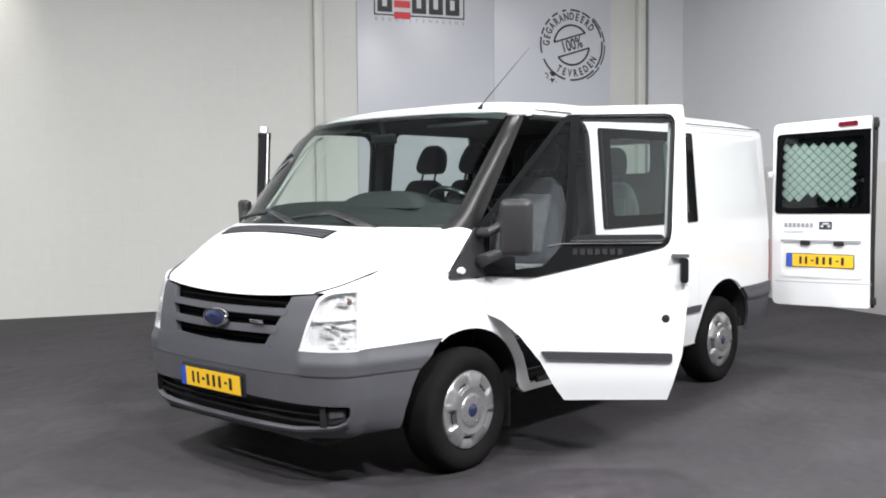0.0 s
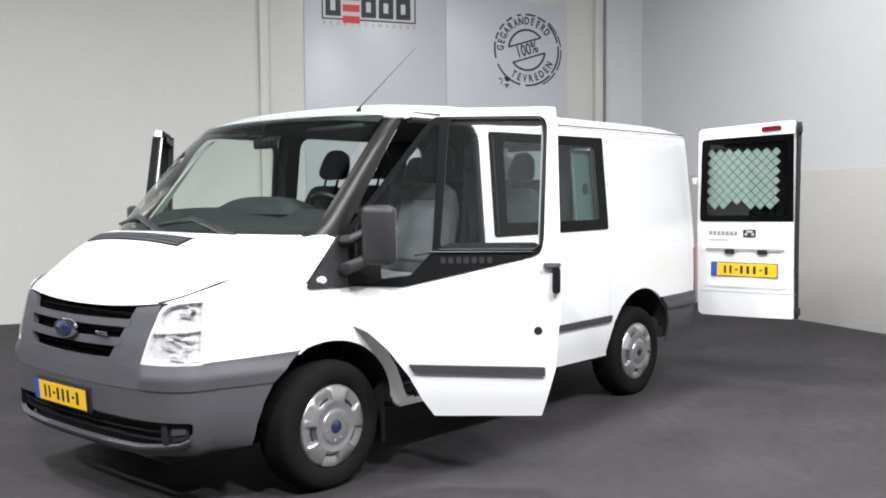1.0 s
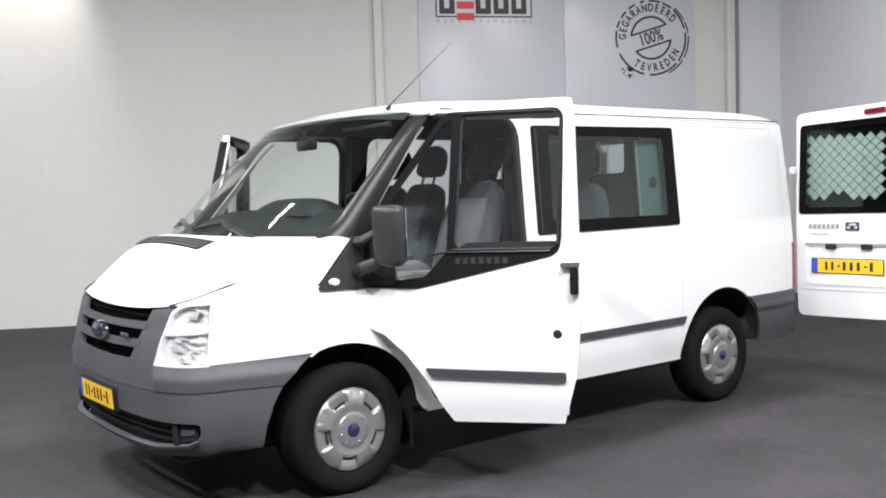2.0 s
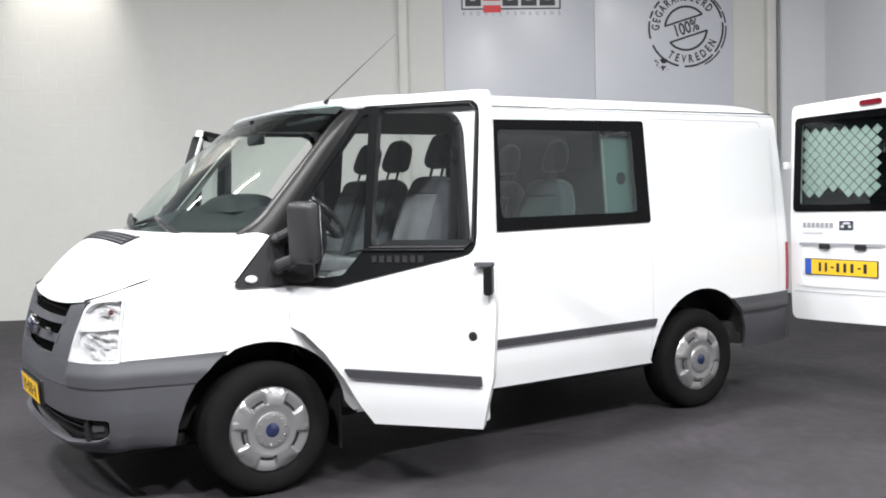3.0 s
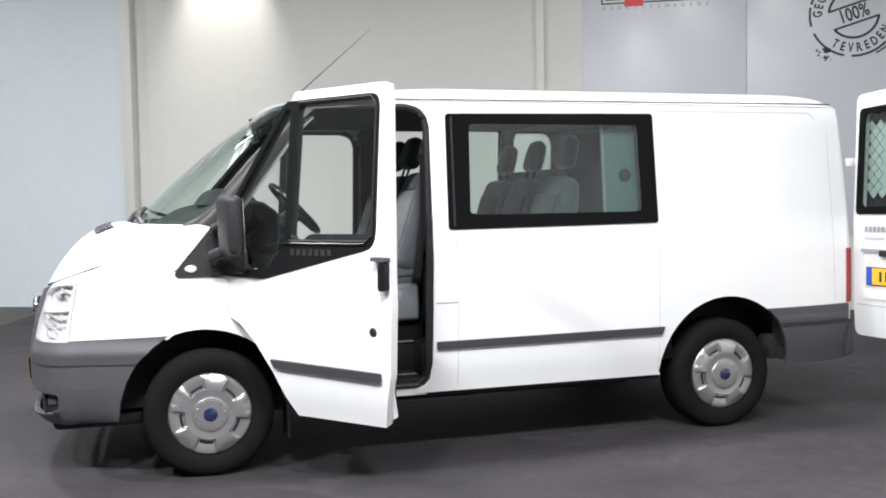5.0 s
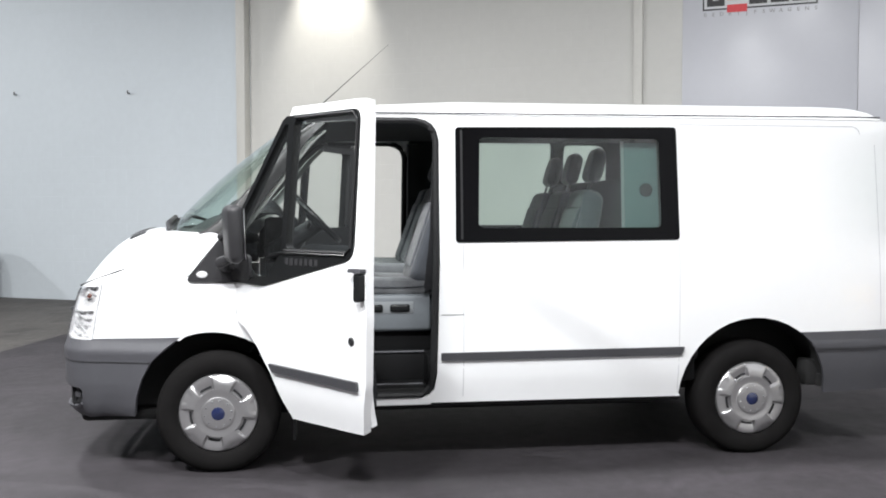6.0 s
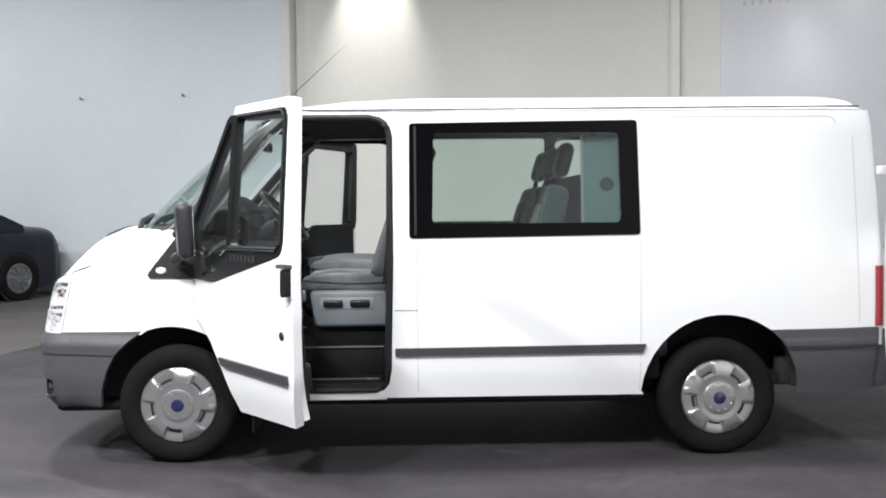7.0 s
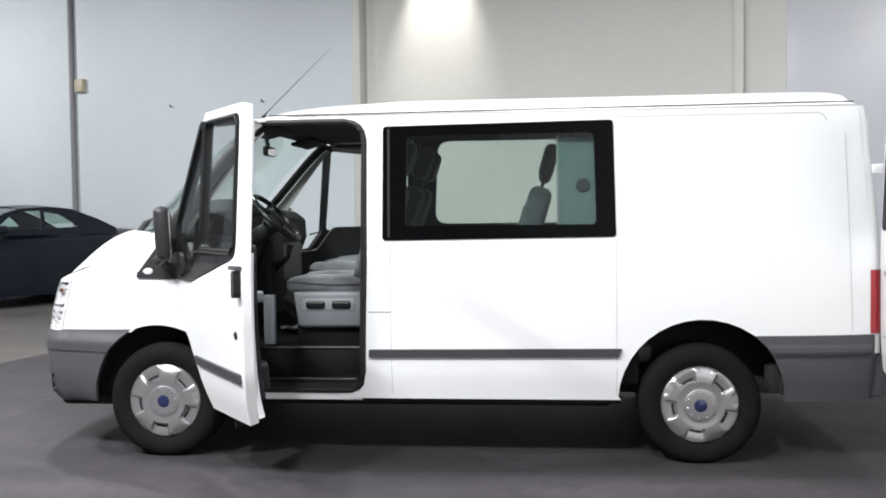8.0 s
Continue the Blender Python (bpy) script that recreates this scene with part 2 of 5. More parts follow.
def rod(bm, points, radius, sides=10, close=False):
    """A round bar along points; radius may be one number or one for each point."""
    pts = [Vector(p) for p in points]
    rings = []
    for i, p in enumerate(pts):
        a = pts[i - 1] if i or close else pts[i]
        b = pts[(i + 1) % len(pts)] if i < len(pts) - 1 or close else pts[i]
        d = (b - a).normalized()
        side = d.cross(Vector((0, 0, 1)) if abs(d.z) < 0.9 else Vector((0, 1, 0))).normalized()
        up = side.cross(d)
        r = radius[i] if isinstance(radius, (list, tuple)) else radius
        rings.append([bm.verts.new(p + (side * math.cos(k * math.tau / sides) + up * math.sin(k * math.tau / sides)) * r) for k in range(sides)])
    for a, b in zip(rings, rings[1:] + (rings[:1] if close else [])):
        for k in range(sides):
            bm.faces.new((a[k], a[(k + 1) % sides], b[(k + 1) % sides], b[k]))
    if not close:
        bm.faces.new(rings[0][::-1])
        bm.faces.new(rings[-1])
    return bm


def lathe(profile, axis_y=True, steps=48, centre=(0, 0, 0)):
    """Turns (radius, offset along y) about the y axis."""
    bm = bmesh.new()
    rings = []
    c = Vector(centre)
    for k in range(steps):
        a = k * math.tau / steps
        rings.append([bm.verts.new(c + Vector((r * math.cos(a), y, r * math.sin(a)))) for r, y in profile])
    for k in range(steps):
        a, b = rings[k], rings[(k + 1) % steps]
        for i in range(len(profile) - 1):
            bm.faces.new((a[i], a[i + 1], b[i + 1], b[i]))
    return bm


def rounded(points, radius, seg=5):
    """A polygon with its corners rounded; a point may carry its own radius as a third number."""
    out = []
    n = len(points)
    for i in range(n):
        p = Vector(points[i][:2])
        r = points[i][2] if len(points[i]) > 2 else radius
        a, b = Vector(points[i - 1][:2]) - p, Vector(points[(i + 1) % n][:2]) - p
        r = min(r, a.length * 0.45, b.length * 0.45)
        if r < 1e-4:
            out.append(tuple(p))
            continue
        a, b = p + a.normalized() * r, p + b.normalized() * r
        for k in range(seg + 1):
            t = k / seg
            out.append(tuple(a * (1 - t) ** 2 + p * 2 * t * (1 - t) + b * t * t))
    return out


INSIDE = Vector((1.4, 0.965, 1.0))


def thicken(bm, t):
    """Gives an open sheet a second face, t towards the inside, and closes its rim."""
    bmesh.ops.recalc_face_normals(bm, faces=bm.faces)
    bm.normal_update()
    verts, faces = list(bm.verts), list(bm.faces)
    if not faces:
        return bm
    middle = sum((f.calc_center_median() for f in faces), Vector()) / len(faces)
    turn = sum((f.normal.dot(INSIDE - f.calc_center_median()) * f.calc_area() for f in faces))
    sgn = 1 if turn > 0 else -1
    rim = [e for e in bm.edges if len(e.link_faces) == 1]
    twin = {v: bm.verts.new(v.co + v.normal * t * sgn) for v in verts}
    for f in faces:
        bm.faces.new([twin[v] for v in reversed(f.verts)])
    for e in rim:
        p, q = e.verts
        bm.faces.new((p, q, twin[q], twin[p]))
    return bm


def sheet(outline, holes, fn, thick=0.0, step=0.12, steps=None):
    """A flat outline with holes, cut into cells, laid onto the surface fn(a, b), and thickened."""
    bm = bmesh.new()
    edges = []
    for loop in (outline, *holes):
        vs = [bm.verts.new((a, b, 0)) for a, b in loop]
        edges += [bm.edges.new((vs[i], vs[(i + 1) % len(vs)])) for i in range(len(vs))]
    bmesh.ops.triangle_fill(bm, use_beauty=True, use_dissolve=False, edges=edges)
    sa, sb = steps or (step, step)
    for axis, size in ((0, sa), (1, sb)):
        values = [v.co[axis] for v in bm.verts]
        k = math.floor(min(values) / size) + 1
        while size and k * size < max(values) - 1e-4:
            co, no = [0, 0, 0], [0, 0, 0]
            co[axis], no[axis] = k * size, 1
            bmesh.ops.bisect_plane(bm, geom=list(bm.verts) + list(bm.edges) + list(bm.faces), dist=1e-5, plane_co=co, plane_no=no)
            k += 1
    for v in bm.verts:
        v.co = Vector(fn(v.co.x, v.co.y))
    bmesh.ops.remove_doubles(bm, verts=bm.verts, dist=1e-5)
    if thick:
        thicken(bm, thick)
    return bm


def surface(fn, na, nb, a0=0.0, a1=1.0, b0=0.0, b1=1.0, thick=0.0):
    """A grid of fn(a, b)."""
    bm = bmesh.new()
    grid = [[bm.verts.new(Vector(fn(a0 + (a1 - a0) * i / na, b0 + (b1 - b0) * j / nb))) for j in range(nb + 1)] for i in range(na + 1)]
    for i in range(na):
        for j in range(nb):
            bm.faces.new((grid[i][j], grid[i + 1][j], grid[i + 1][j + 1], grid[i][j + 1]))
    if thick:
        thicken(bm, thick)
    return bm


def line(x, table):
    """A number read off a table of (x, y), straight between its rows."""
    if x <= table[0][0]:
        return table[0][1]
    for (a, p), (b, q) in zip(table, table[1:]):
        if x <= b:
            return p + (q - p) * (x - a) / (b - a)
    return table[-1][1]


def move(bm, m):
    for v in bm.verts:
        v.co = m @ v.co
    return bm


def flip_y(bm, middle):
    for v in bm.verts:
        v.co.y = 2 * middle - v.co.y
    bmesh.ops.reverse_faces(bm, faces=bm.faces)
    return bm


# ---- the hall ----
def hall_mesh(items, bevel=0.0):
    return move(boxes(*items, bevel=bevel), HALL)


floor = structure("floor", hall_mesh([((U_LEFT, -0.3, -0.2), (U_RIGHT, V_FRONT, 0.0))]), CONCRETE, "worn grey-brown concrete hall floor", "floor")
bm = bmesh.new()
edge = lambda v: -1.75 + 0.28 * v
low = [bm.verts.new(hall(u, v, 0.0005)) for u, v in ((edge(0.02), 0.02), (U_RIGHT, 0.02), (U_RIGHT, V_FRONT), (edge(V_FRONT), V_FRONT))]
top = [bm.verts.new(v.co + Vector((0, 0, 0.006))) for v in low]
bm.faces.new(top)
for i in range(4):
    bm.faces.new((low[i], low[(i + 1) % 4], top[(i + 1) % 4], top[i]))
structure("carpet", bm, CARPET, "dark grey worn carpet laid over the hall floor", "carpet")
# ceiling, left and front walls are unseen, added to close the hall
structure("ceiling", hall_mesh([((U_LEFT, -0.3, CEILING), (U_RIGHT + 0.3, V_FRONT + 0.3, CEILING + 0.2))]), CEILING_PAINT, "plain grey hall ceiling, added out of view", "ceiling")
structure("wall_left", hall_mesh([((U_LEFT - 0.3, -0.3, -0.2), (U_LEFT, V_FRONT + 0.3, CEILING))]), WALL_COOL, "plain cool white painted hall wall, added out of view", "wall")
structure("wall_front", hall_mesh([((U_LEFT, V_FRONT, -0.2), (U_RIGHT + 0.3, V_FRONT + 0.3, CEILING))]), WALL_DARK, "plain dark grey hall wall, added out of view", "wall")


def block_wall(name, u0, u1, mat, label):
    """Painted blockwork: a backing with a skin of blocks whose joints lie a little deeper."""
    wall = structure(name, hall_mesh([((u0, -0.3, 0.0), (u1, -0.0011, CEILING))]), mat, label, "wall")
    rng = random.Random(name)
    bm = bmesh.new()
    rows, h, w, j = int(CEILING / 0.2), 0.2, 0.4, 0.0022
    for r in range(rows):
        u = u0 - (w / 2 if r % 2 else 0)
        while u < u1:
            a, b = max(u + j, u0), min(u + w - j, u1)
            u += w
            if b - a < 0.02:
                continue
            d = rng.uniform(-0.0004, 0.0004)
            z0, z1, c = r * h + j, (r + 1) * h - j, 0.002
            out = [bm.verts.new(hall(x, -0.0011, z)) for x, z in ((a, z0), (b, z0), (b, z1), (a, z1))]
            face = [bm.verts.new(hall(x, d, z)) for x, z in ((a + c, z0 + c), (b - c, z0 + c), (b - c, z1 - c), (a + c, z1 - c))]
            bm.faces.new(face)
            for i in range(4):
                bm.faces.new((out[i], out[(i + 1) % 4], face[(i + 1) % 4], face[i]))
    skin = part("blockwork", bm, mat, wall, smooth=10)
    skin["kind"] = "stuff"
    return wall


block_wall("wall_back_1", U_LEFT, -0.45, WALL_COOL, "cool white painted blockwork hall wall behind the parked car")
block_wall("wall_back_2", -0.45, 9.85, WALL_CREAM, "cream painted blockwork hall wall behind the van")
structure("wall_back_3", hall_mesh([((9.85, -0.3, 0.0), (U_RIGHT, 0.0, CEILING))]), WALL_GREY, "pale grey narrow wall beside the hall corner", "wall")
right = structure("wall_right", hall_mesh([((U_RIGHT, -0.3, -0.2), (U_RIGHT + 0.3, V_FRONT, CEILING))]), WALL_GREY, "pale grey hall side wall with a beige lower part", "wall")
part("plinth", hall_mesh([((U_RIGHT - 0.012, 0.3, 0.0), (U_RIGHT - 0.002, V_FRONT, 1.72))], 0.003), WALL_PLINTH, right, "beige painted lower part of the wall")

for u, w, d, name in ((-0.52, 0.14, 0.16, "column"), (4.98, 0.11, 0.07, "column"), (9.74, 0.12, 0.10, "column")):
    ob = structure(name, hall_mesh([((u - w / 2, 0.0005, 0.0), (u + w / 2, d, CEILING))], 0.012), COLUMN, "cream painted steel column against the wall", "column")
structure("conduit", rod(bmesh.new(), [hall(9.84, 0.06, 0.0), hall(9.84, 0.06, CEILING)], 0.022), PIPE_DARK, "thin dark conduit along the wall edge", "pipe")
structure("wall_pipe", rod(bmesh.new(), [hall(-7.33, 0.05, 0.0), hall(-7.33, 0.05, CEILING)], 0.05, 14), PIPE_DARK, "grey pipe running up the white wall", "pipe")
bm = hall_mesh([((-7.20, 0.001, 3.62), (-6.98, 0.10, 3.86))], 0.012)
tagged(link_mesh("junction_box", bm, BOX_BEIGE), "small beige junction box on the white wall", "junction box")
for u, z in ((-4.66, 3.19), (-2.52, 3.12)):
    bm = rod(bmesh.new(), [hall(u, 0.0, z), hall(u, 0.05, z), hall(u + 0.02, 0.07, z + 0.03)], 0.012, 8)
    tagged(link_mesh("wall_hook", bm, PIPE_DARK), "small dark metal hook in the white wall", "hook", "wall hooks")

# ---- banner with its prints ----
def on_wall(u, z, v):
    return hall(u, v, z)


def text_bm(words, size, place, bold=0.02):
    """The letters of words as flat faces; place(a, b) lays them on a surface, the text's middle at 0, 0."""
    curve = bpy.data.curves.new("letters", "FONT")
    curve.offset = size * bold
    curve.body, curve.size, curve.align_x, curve.align_y, curve.resolution_u = words, size, "CENTER", "CENTER", 3
    ob = bpy.data.objects.new("letters", curve)
    scene.collection.objects.link(ob)
    bpy.context.view_layer.update()
    me = bpy.data.meshes.new_from_object(ob.evaluated_get(bpy.context.evaluated_depsgraph_get()))
    bm = bmesh.new()
    bm.from_mesh(me)
    bpy.data.objects.remove(ob)
    bpy.data.meshes.remove(me)
    for v in bm.verts:
        v.co = Vector(place(v.co.x, v.co.y))
    return bm


def join(bms):
    out = bmesh.new()
    for b in bms:
        me = bpy.data.meshes.new("tmp")
        b.to_mesh(me)
        b.free()
        out.from_mesh(me)
        bpy.data.meshes.remove(me)
    return out


banner = thing("banner", "pale lilac-grey wall panel printed with a logo and a round stamp", "banner")
for u0, u1 in ((5.50, 7.43), (7.434, 9.25)):
    part("panel", hall_mesh([((u0, 0.0, 0.9), (u1, 0.022, 4.14))], 0.003), BANNER, banner)
FACE = 0.0235


def ring(cu, cz, r0, r1, a0=0.0, a1=360.0, n=64):
    def fn(a, b):
        t, r = radians(a), b
        return on_wall(cu + r * math.cos(t), cz + r * math.sin(t), FACE)
    return surface(fn, max(3, int(n * (a1 - a0) / 360)), 1, a0, a1, r0, r1)


CU, CZ, TURN_STAMP = 8.63, 3.47, 17.0


def stamped(a, b):
    t = radians(TURN_STAMP)
    return on_wall(CU + a * math.cos(t) - b * math.sin(t), CZ + a * math.sin(t) + b * math.cos(t), FACE)


rng = random.Random(4)
marks = []
for r0, r1, gaps in ((0.474, 0.500, (12, 50, 72, 95, 112, 131, 150, 166, 200, 262, 318)),):
    for g0, g1 in zip(gaps, gaps[1:] + (gaps[0] + 360,)):
        marks.append(ring(CU, CZ, r0, r1, g0 + rng.uniform(2, 6), g1 - rng.uniform(1, 5)))
for g0, g1 in ((-64, -34), (-30, 4), (8, 26), (29, 52)):
    marks.append(ring(CU + 0.022, CZ - 0.008, 0.496, 0.516, g0, g1))
for k, ch in enumerate("GEGARANDEERD"):
    ang = radians(92 + 69 - k * 138 / 11)
    def put(a, b, ang=ang):
        r, t = 0.395 + b, ang - 0.72 * a / 0.395
        return stamped(r * math.cos(t), r * math.sin(t))
    marks.append(text_bm(ch, 0.142, put, 0.032))
for k, ch in enumerate("TEVREDEN"):
    ang = radians(-92 - 46 + k * 92 / 7)
    def put(a, b, ang=ang):
        r, t = 0.395 - b, ang + 0.72 * a / 0.395
        return stamped(r * math.cos(t), r * math.sin(t))
    marks.append(text_bm(ch, 0.142, put, 0.032))
marks.append(text_bm("100%", 0.22, lambda a, b: stamped(a * 0.72, b)))
for sgn in (1, -1):
    # the two half-moon fields above and below the number, as an outline and a band
    marks.append(surface(lambda a, b: stamped(b * math.cos(radians(a)), sgn * b * math.sin(radians(a))), 24, 1, 22, 158, 0.262, 0.290))
    marks.append(surface(lambda a, b: stamped(a, sgn * b), 6, 1, -0.26, 0.26, 0.096, 0.120))
for k in range(16):
    a, b, s = -0.43 + rng.uniform(-0.09, 0.06), -0.34 + rng.uniform(-0.1, 0.08), rng.uniform(0.006, 0.02)
    marks.append(surface(lambda t, r: stamped(a + r * math.cos(t), b + 0.8 * r * math.sin(t)), 7, 1, 0, math.tau, 0.0005, s))
a, b = -0.40, -0.31
marks.append(surface(lambda t, r: stamped(a + r * math.cos(t), b + 0.7 * r * math.sin(t)), 10, 1, 0, math.tau, 0.0005, 0.045))
part("stamp", join(marks), INK, banner, "black round rubber-stamp print with words round its rim")

# logo: dark border, five heavy blocks of which one is red; its name is left as plain shapes
LU0, LU1, LZ0, LZ1 = 5.73, 7.00, 3.73, 4.10
part("logo_frame", hall_mesh([((LU0, 0.023, LZ0), (LU1, 0.0245, LZ0 + 0.018)), ((LU0, 0.023, LZ1 - 0.018), (LU1, 0.0245, LZ1)), ((LU0, 0.023, LZ0), (LU0 + 0.018, 0.0245, LZ1)), ((LU1 - 0.018, 0.023, LZ0), (LU1, 0.0245, LZ1))]), INK, banner, "thin black frame of the logo")
part("logo_field", hall_mesh([((LU0 + 0.018, 0.0215, LZ0 + 0.018), (LU1 - 0.018, 0.0235, LZ1 - 0.018))]), WHITE_INK, banner)
for k in range(5):
    u0 = LU0 + 0.05 + k * 0.237
    if k == 1:
        for z0 in (LZ0 - 0.035, LZ0 + 0.11, LZ0 + 0.255):
            part("logo_bar", hall_mesh([((u0 - 0.01, 0.0235, z0), (u0 + 0.215, 0.026, z0 + 0.09))]), RED_INK, banner, "red bar of the logo")
    else:
        part("logo_block", hall_mesh([((u0, 0.0235, LZ0 + 0.045), (u0 + 0.065, 0.026, LZ1 - 0.045)), ((u0 + 0.065, 0.0235, LZ1 - 0.125), (u0 + 0.20, 0.026, LZ1 - 0.045)), ((u0 + 0.065, 0.0235, LZ0 + 0.045), (u0 + 0.20, 0.026, LZ0 + 0.115)), ((u0 + 0.13, 0.0235, LZ0 + 0.115), (u0 + 0.20, 0.026, LZ1 - 0.125))]), INK, banner, "heavy black shape of the logo")
words = [text_bm(ch, 0.062, (lambda a, b, k=k: on_wall(5.76 + k * 1.22 / 13 + a, 3.68 + b, FACE))) for k, ch in enumerate("BEDRIJFSWAGENS")]
part("tagline", join(words), GREY_INK, banner, "grey widely spaced small capitals")["kind"] = "stuff"

# ---- the van: x runs from nose to tail, y from its near side across, the front axle at x = 0 ----
van = thing("van", "white crew van with grey bumpers and three doors standing open", "van")
MID = 0.965
SIDE = [(0.22, 0.07), (0.34, 0.022), (0.40, 0.010), (0.44, 0.001), (0.48, -0.006), (0.54, -0.013), (0.62, -0.018), (0.85, -0.021), (1.05, -0.016), (1.2, -0.006), (1.83, 0.045), (1.9, 0.055), (1.95, 0.075)]


def side_y(x, z):
    """The near side's y over the length x and height z."""
    y = line(z, SIDE)
    if x < 0.2:
        y += ((0.2 - x) / 0.85) ** 1.7 * 0.175 * (1 + max(0, z - 0.7) * 0.9)
    if x > 3.45:
        y += ((x - 3.45) / 0.33) ** 2 * 0.03
    return y


def side(x, z, out=0.0):
    return Vector((x, side_y(x, z) - out, z))


def far(x, z, out=0.0):
    return Vector((x, 2 * MID - side_y(x, z) + out, z))


def both_sides(name, outline, holes, mat, thick, out=0.0, step=(0.25, 0.09), parent=None, label=""):
    for f in (side, far):
        part(name, sheet(outline, holes, lambda a, b: f(a, b, out), thick, steps=step), mat, parent or van, label)


def arc(cx, cz, r, a0, a1, n=14, rz=None):
    return [(cx + r * math.cos(radians(a0 + (a1 - a0) * k / n)), cz + (rz or r) * math.sin(radians(a0 + (a1 - a0) * k / n))) for k in range(n + 1)]


# nose surface: s = 0 at x -0.2 on the flank, 0.4 where the corner begins, 1 on the middle line
def nose(s, z, out=0.0, tip=None):
    zz = max(z, 0.6)
    if s <= 0.4:
        x = -0.2 - 0.42 * s / 0.4
        return Vector((x, side_y(x, zz) - out, z))
    t = (s - 0.4) / 0.6 * math.pi / 2
    x0, y0 = -0.62, side_y(-0.62, zz)
    xe = tip if tip is not None else line(z, [(0.25, -0.82), (0.36, -0.865), (0.70, -0.875), (0.80, -0.855), (0.94, -0.81), (1.05, -0.74)])
    n = 2 / 2.75
    h, g = math.sin(t) ** n, 1 - max(0.0, math.cos(t)) ** n
    return Vector((x0 + (xe - x0) * h - out * (0.25 + 0.75 * h), y0 + (MID - y0) * g - out * (1 - h), z))


def nose_parts(name, outline, holes, mat, thick, out=0.0, step=(0.02, 0.05), label="", fn=None):
    """On each side of the nose; one mesh right across where the outline reaches the middle line."""
    f = fn or (lambda a, b: nose(a, b, out))
    make = lambda: sheet(outline, holes, f, 0.0, steps=step)
    if max(p[0] for p in outline) > 0.999:
        bm = join([make(), flip_y(make(), MID)])
        bmesh.ops.remove_doubles(bm, verts=bm.verts, dist=2e-4)
        part(name, thicken(bm, thick) if thick else bm, mat, van, label)
        return
    for bm in (make(), flip_y(make(), MID)):
        part(name, thicken(bm, thick) if thick else bm, mat, van, label)


FA, RA = (-0.025, 0.325), (2.945, 0.340)
# flanks: front wing
wing = [(-0.20, 0.70)] + arc(*FA, 0.425, 109, 12, 14) + [(0.415, 0.38), (0.445, 0.352), (0.545, 0.352), (0.485, 0.43), (0.415, 0.56), (0.315, 0.69), (0.215, 0.775), (0.103, 0.845), (0.103, 1.005), (0.02, 1.005), (-0.08, 1.02), (-0.14, 1.035), (-0.20, 1.046)]
both_sides("front_wing", wing, [], PAINT, 0.006, step=(0.08, 0.08))
# the part of the wing ahead of x -0.2, up to the head lamp
def top_z(s):
    """Height of the shut line over wing and head lamp, along the nose."""
    return line(s, [(0.0, 1.045), (0.2, 1.036), (0.36, 1.020), (0.43, 1.010), (0.50, 1.002), (0.58, 0.991), (0.63, 0.977), (0.66, 0.960), (0.69, 0.945)])


lamp_top = [(s, min(0.990, top_z(s) - 0.004)) for s in (0.392, 0.43, 0.48, 0.53, 0.58, 0.61, 0.635, 0.66)]
nose_parts("wing_corner", [(0.0, 0.705), (0.428, 0.705)] + lamp_top[:-1] + [(0.64, top_z(0.64))] + [(s, top_z(s)) for s in (0.60, 0.55, 0.5, 0.43, 0.36, 0.28, 0.2, 0.1, 0.0)], [], PAINT, 0.006)

# flank behind the cab doors
b_post = [(1.045, 1.872), (1.095, 1.862), (1.130, 1.840), (1.153, 1.805), (1.165, 1.755), (1.165, 1.1), (1.150, 0.5), (1.135, 0.42), (1.105, 0.385), (1.06, 0.375)]
flank = [(1.06, 0.345), (2.520, 0.345)] + arc(*RA, 0.440, 177, 8, 18) + [(3.372, 0.68), (3.80, 0.69), (3.80, 1.05), (3.785, 1.4), (3.755, 1.80), (3.742, 1.887), (1.03, 1.887)] + b_post
window_hole = rounded([(1.31, 1.26), (2.43, 1.26), (2.42, 1.785), (1.315, 1.785)], 0.05)
far_hole = rounded([(1.33, 1.27), (2.235, 1.27, 0.03), (2.235, 1.872, 0.03), (1.36, 1.872)], 0.09)
far_hole_b = rounded([(2.285, 1.27), (2.66, 1.27), (2.66, 1.860), (2.285, 1.860)], 0.10)
part("side_panel", sheet(flank, [window_hole], side, 0.012, steps=(0.3, 0.06)), PAINT, van)
part("side_panel", sheet(flank, [far_hole, far_hole_b], far, 0.012, steps=(0.3, 0.06)), PAINT, van)
# sill under the door opening
both_sides("sill", [(0.47, 0.335), (1.12, 0.335), (1.12, 0.38), (0.47, 0.38)], [], PAINT, 0.05, out=-0.004)
both_sides("sill_tread", [(0.56, 0.382), (1.08, 0.382), (1.08, 0.392), (0.56, 0.392)], [], BLACK_PLASTIC, 0.12, out=-0.012)
both_sides("underside_edge", [(1.06, 0.318), (2.52, 0.318), (2.535, 0.343), (1.06, 0.343)], [], BLACK_PLASTIC, 0.03, out=-0.03)

# thin gaps of the flank, and the painted shade of its pressed lines, as dark strips in it
def strip(points, width, fn=side, out=0.0012, thick=0.0):
    """A narrow band along points (x, z) on the flank."""
    pts = [Vector(p) for p in points]
    bm = bmesh.new()
    rows = []
    for i, p in enumerate(pts):
        d = (pts[min(i + 1, len(pts) - 1)] - pts[max(i - 1, 0)]).normalized()
        nrm = Vector((-d.y, d.x)) * width / 2
        rows.append([bm.verts.new(fn(*(p + nrm), out)), bm.verts.new(fn(*(p - nrm), out))])
    for a, b in zip(rows, rows[1:]):
        bm.faces.new((a[0], a[1], b[1], b[0]))
    return bm


def span(a, b, n=8):
    return [(a[0] + (b[0] - a[0]) * k / n, a[1] + (b[1] - a[1]) * k / n) for k in range(n + 1)]


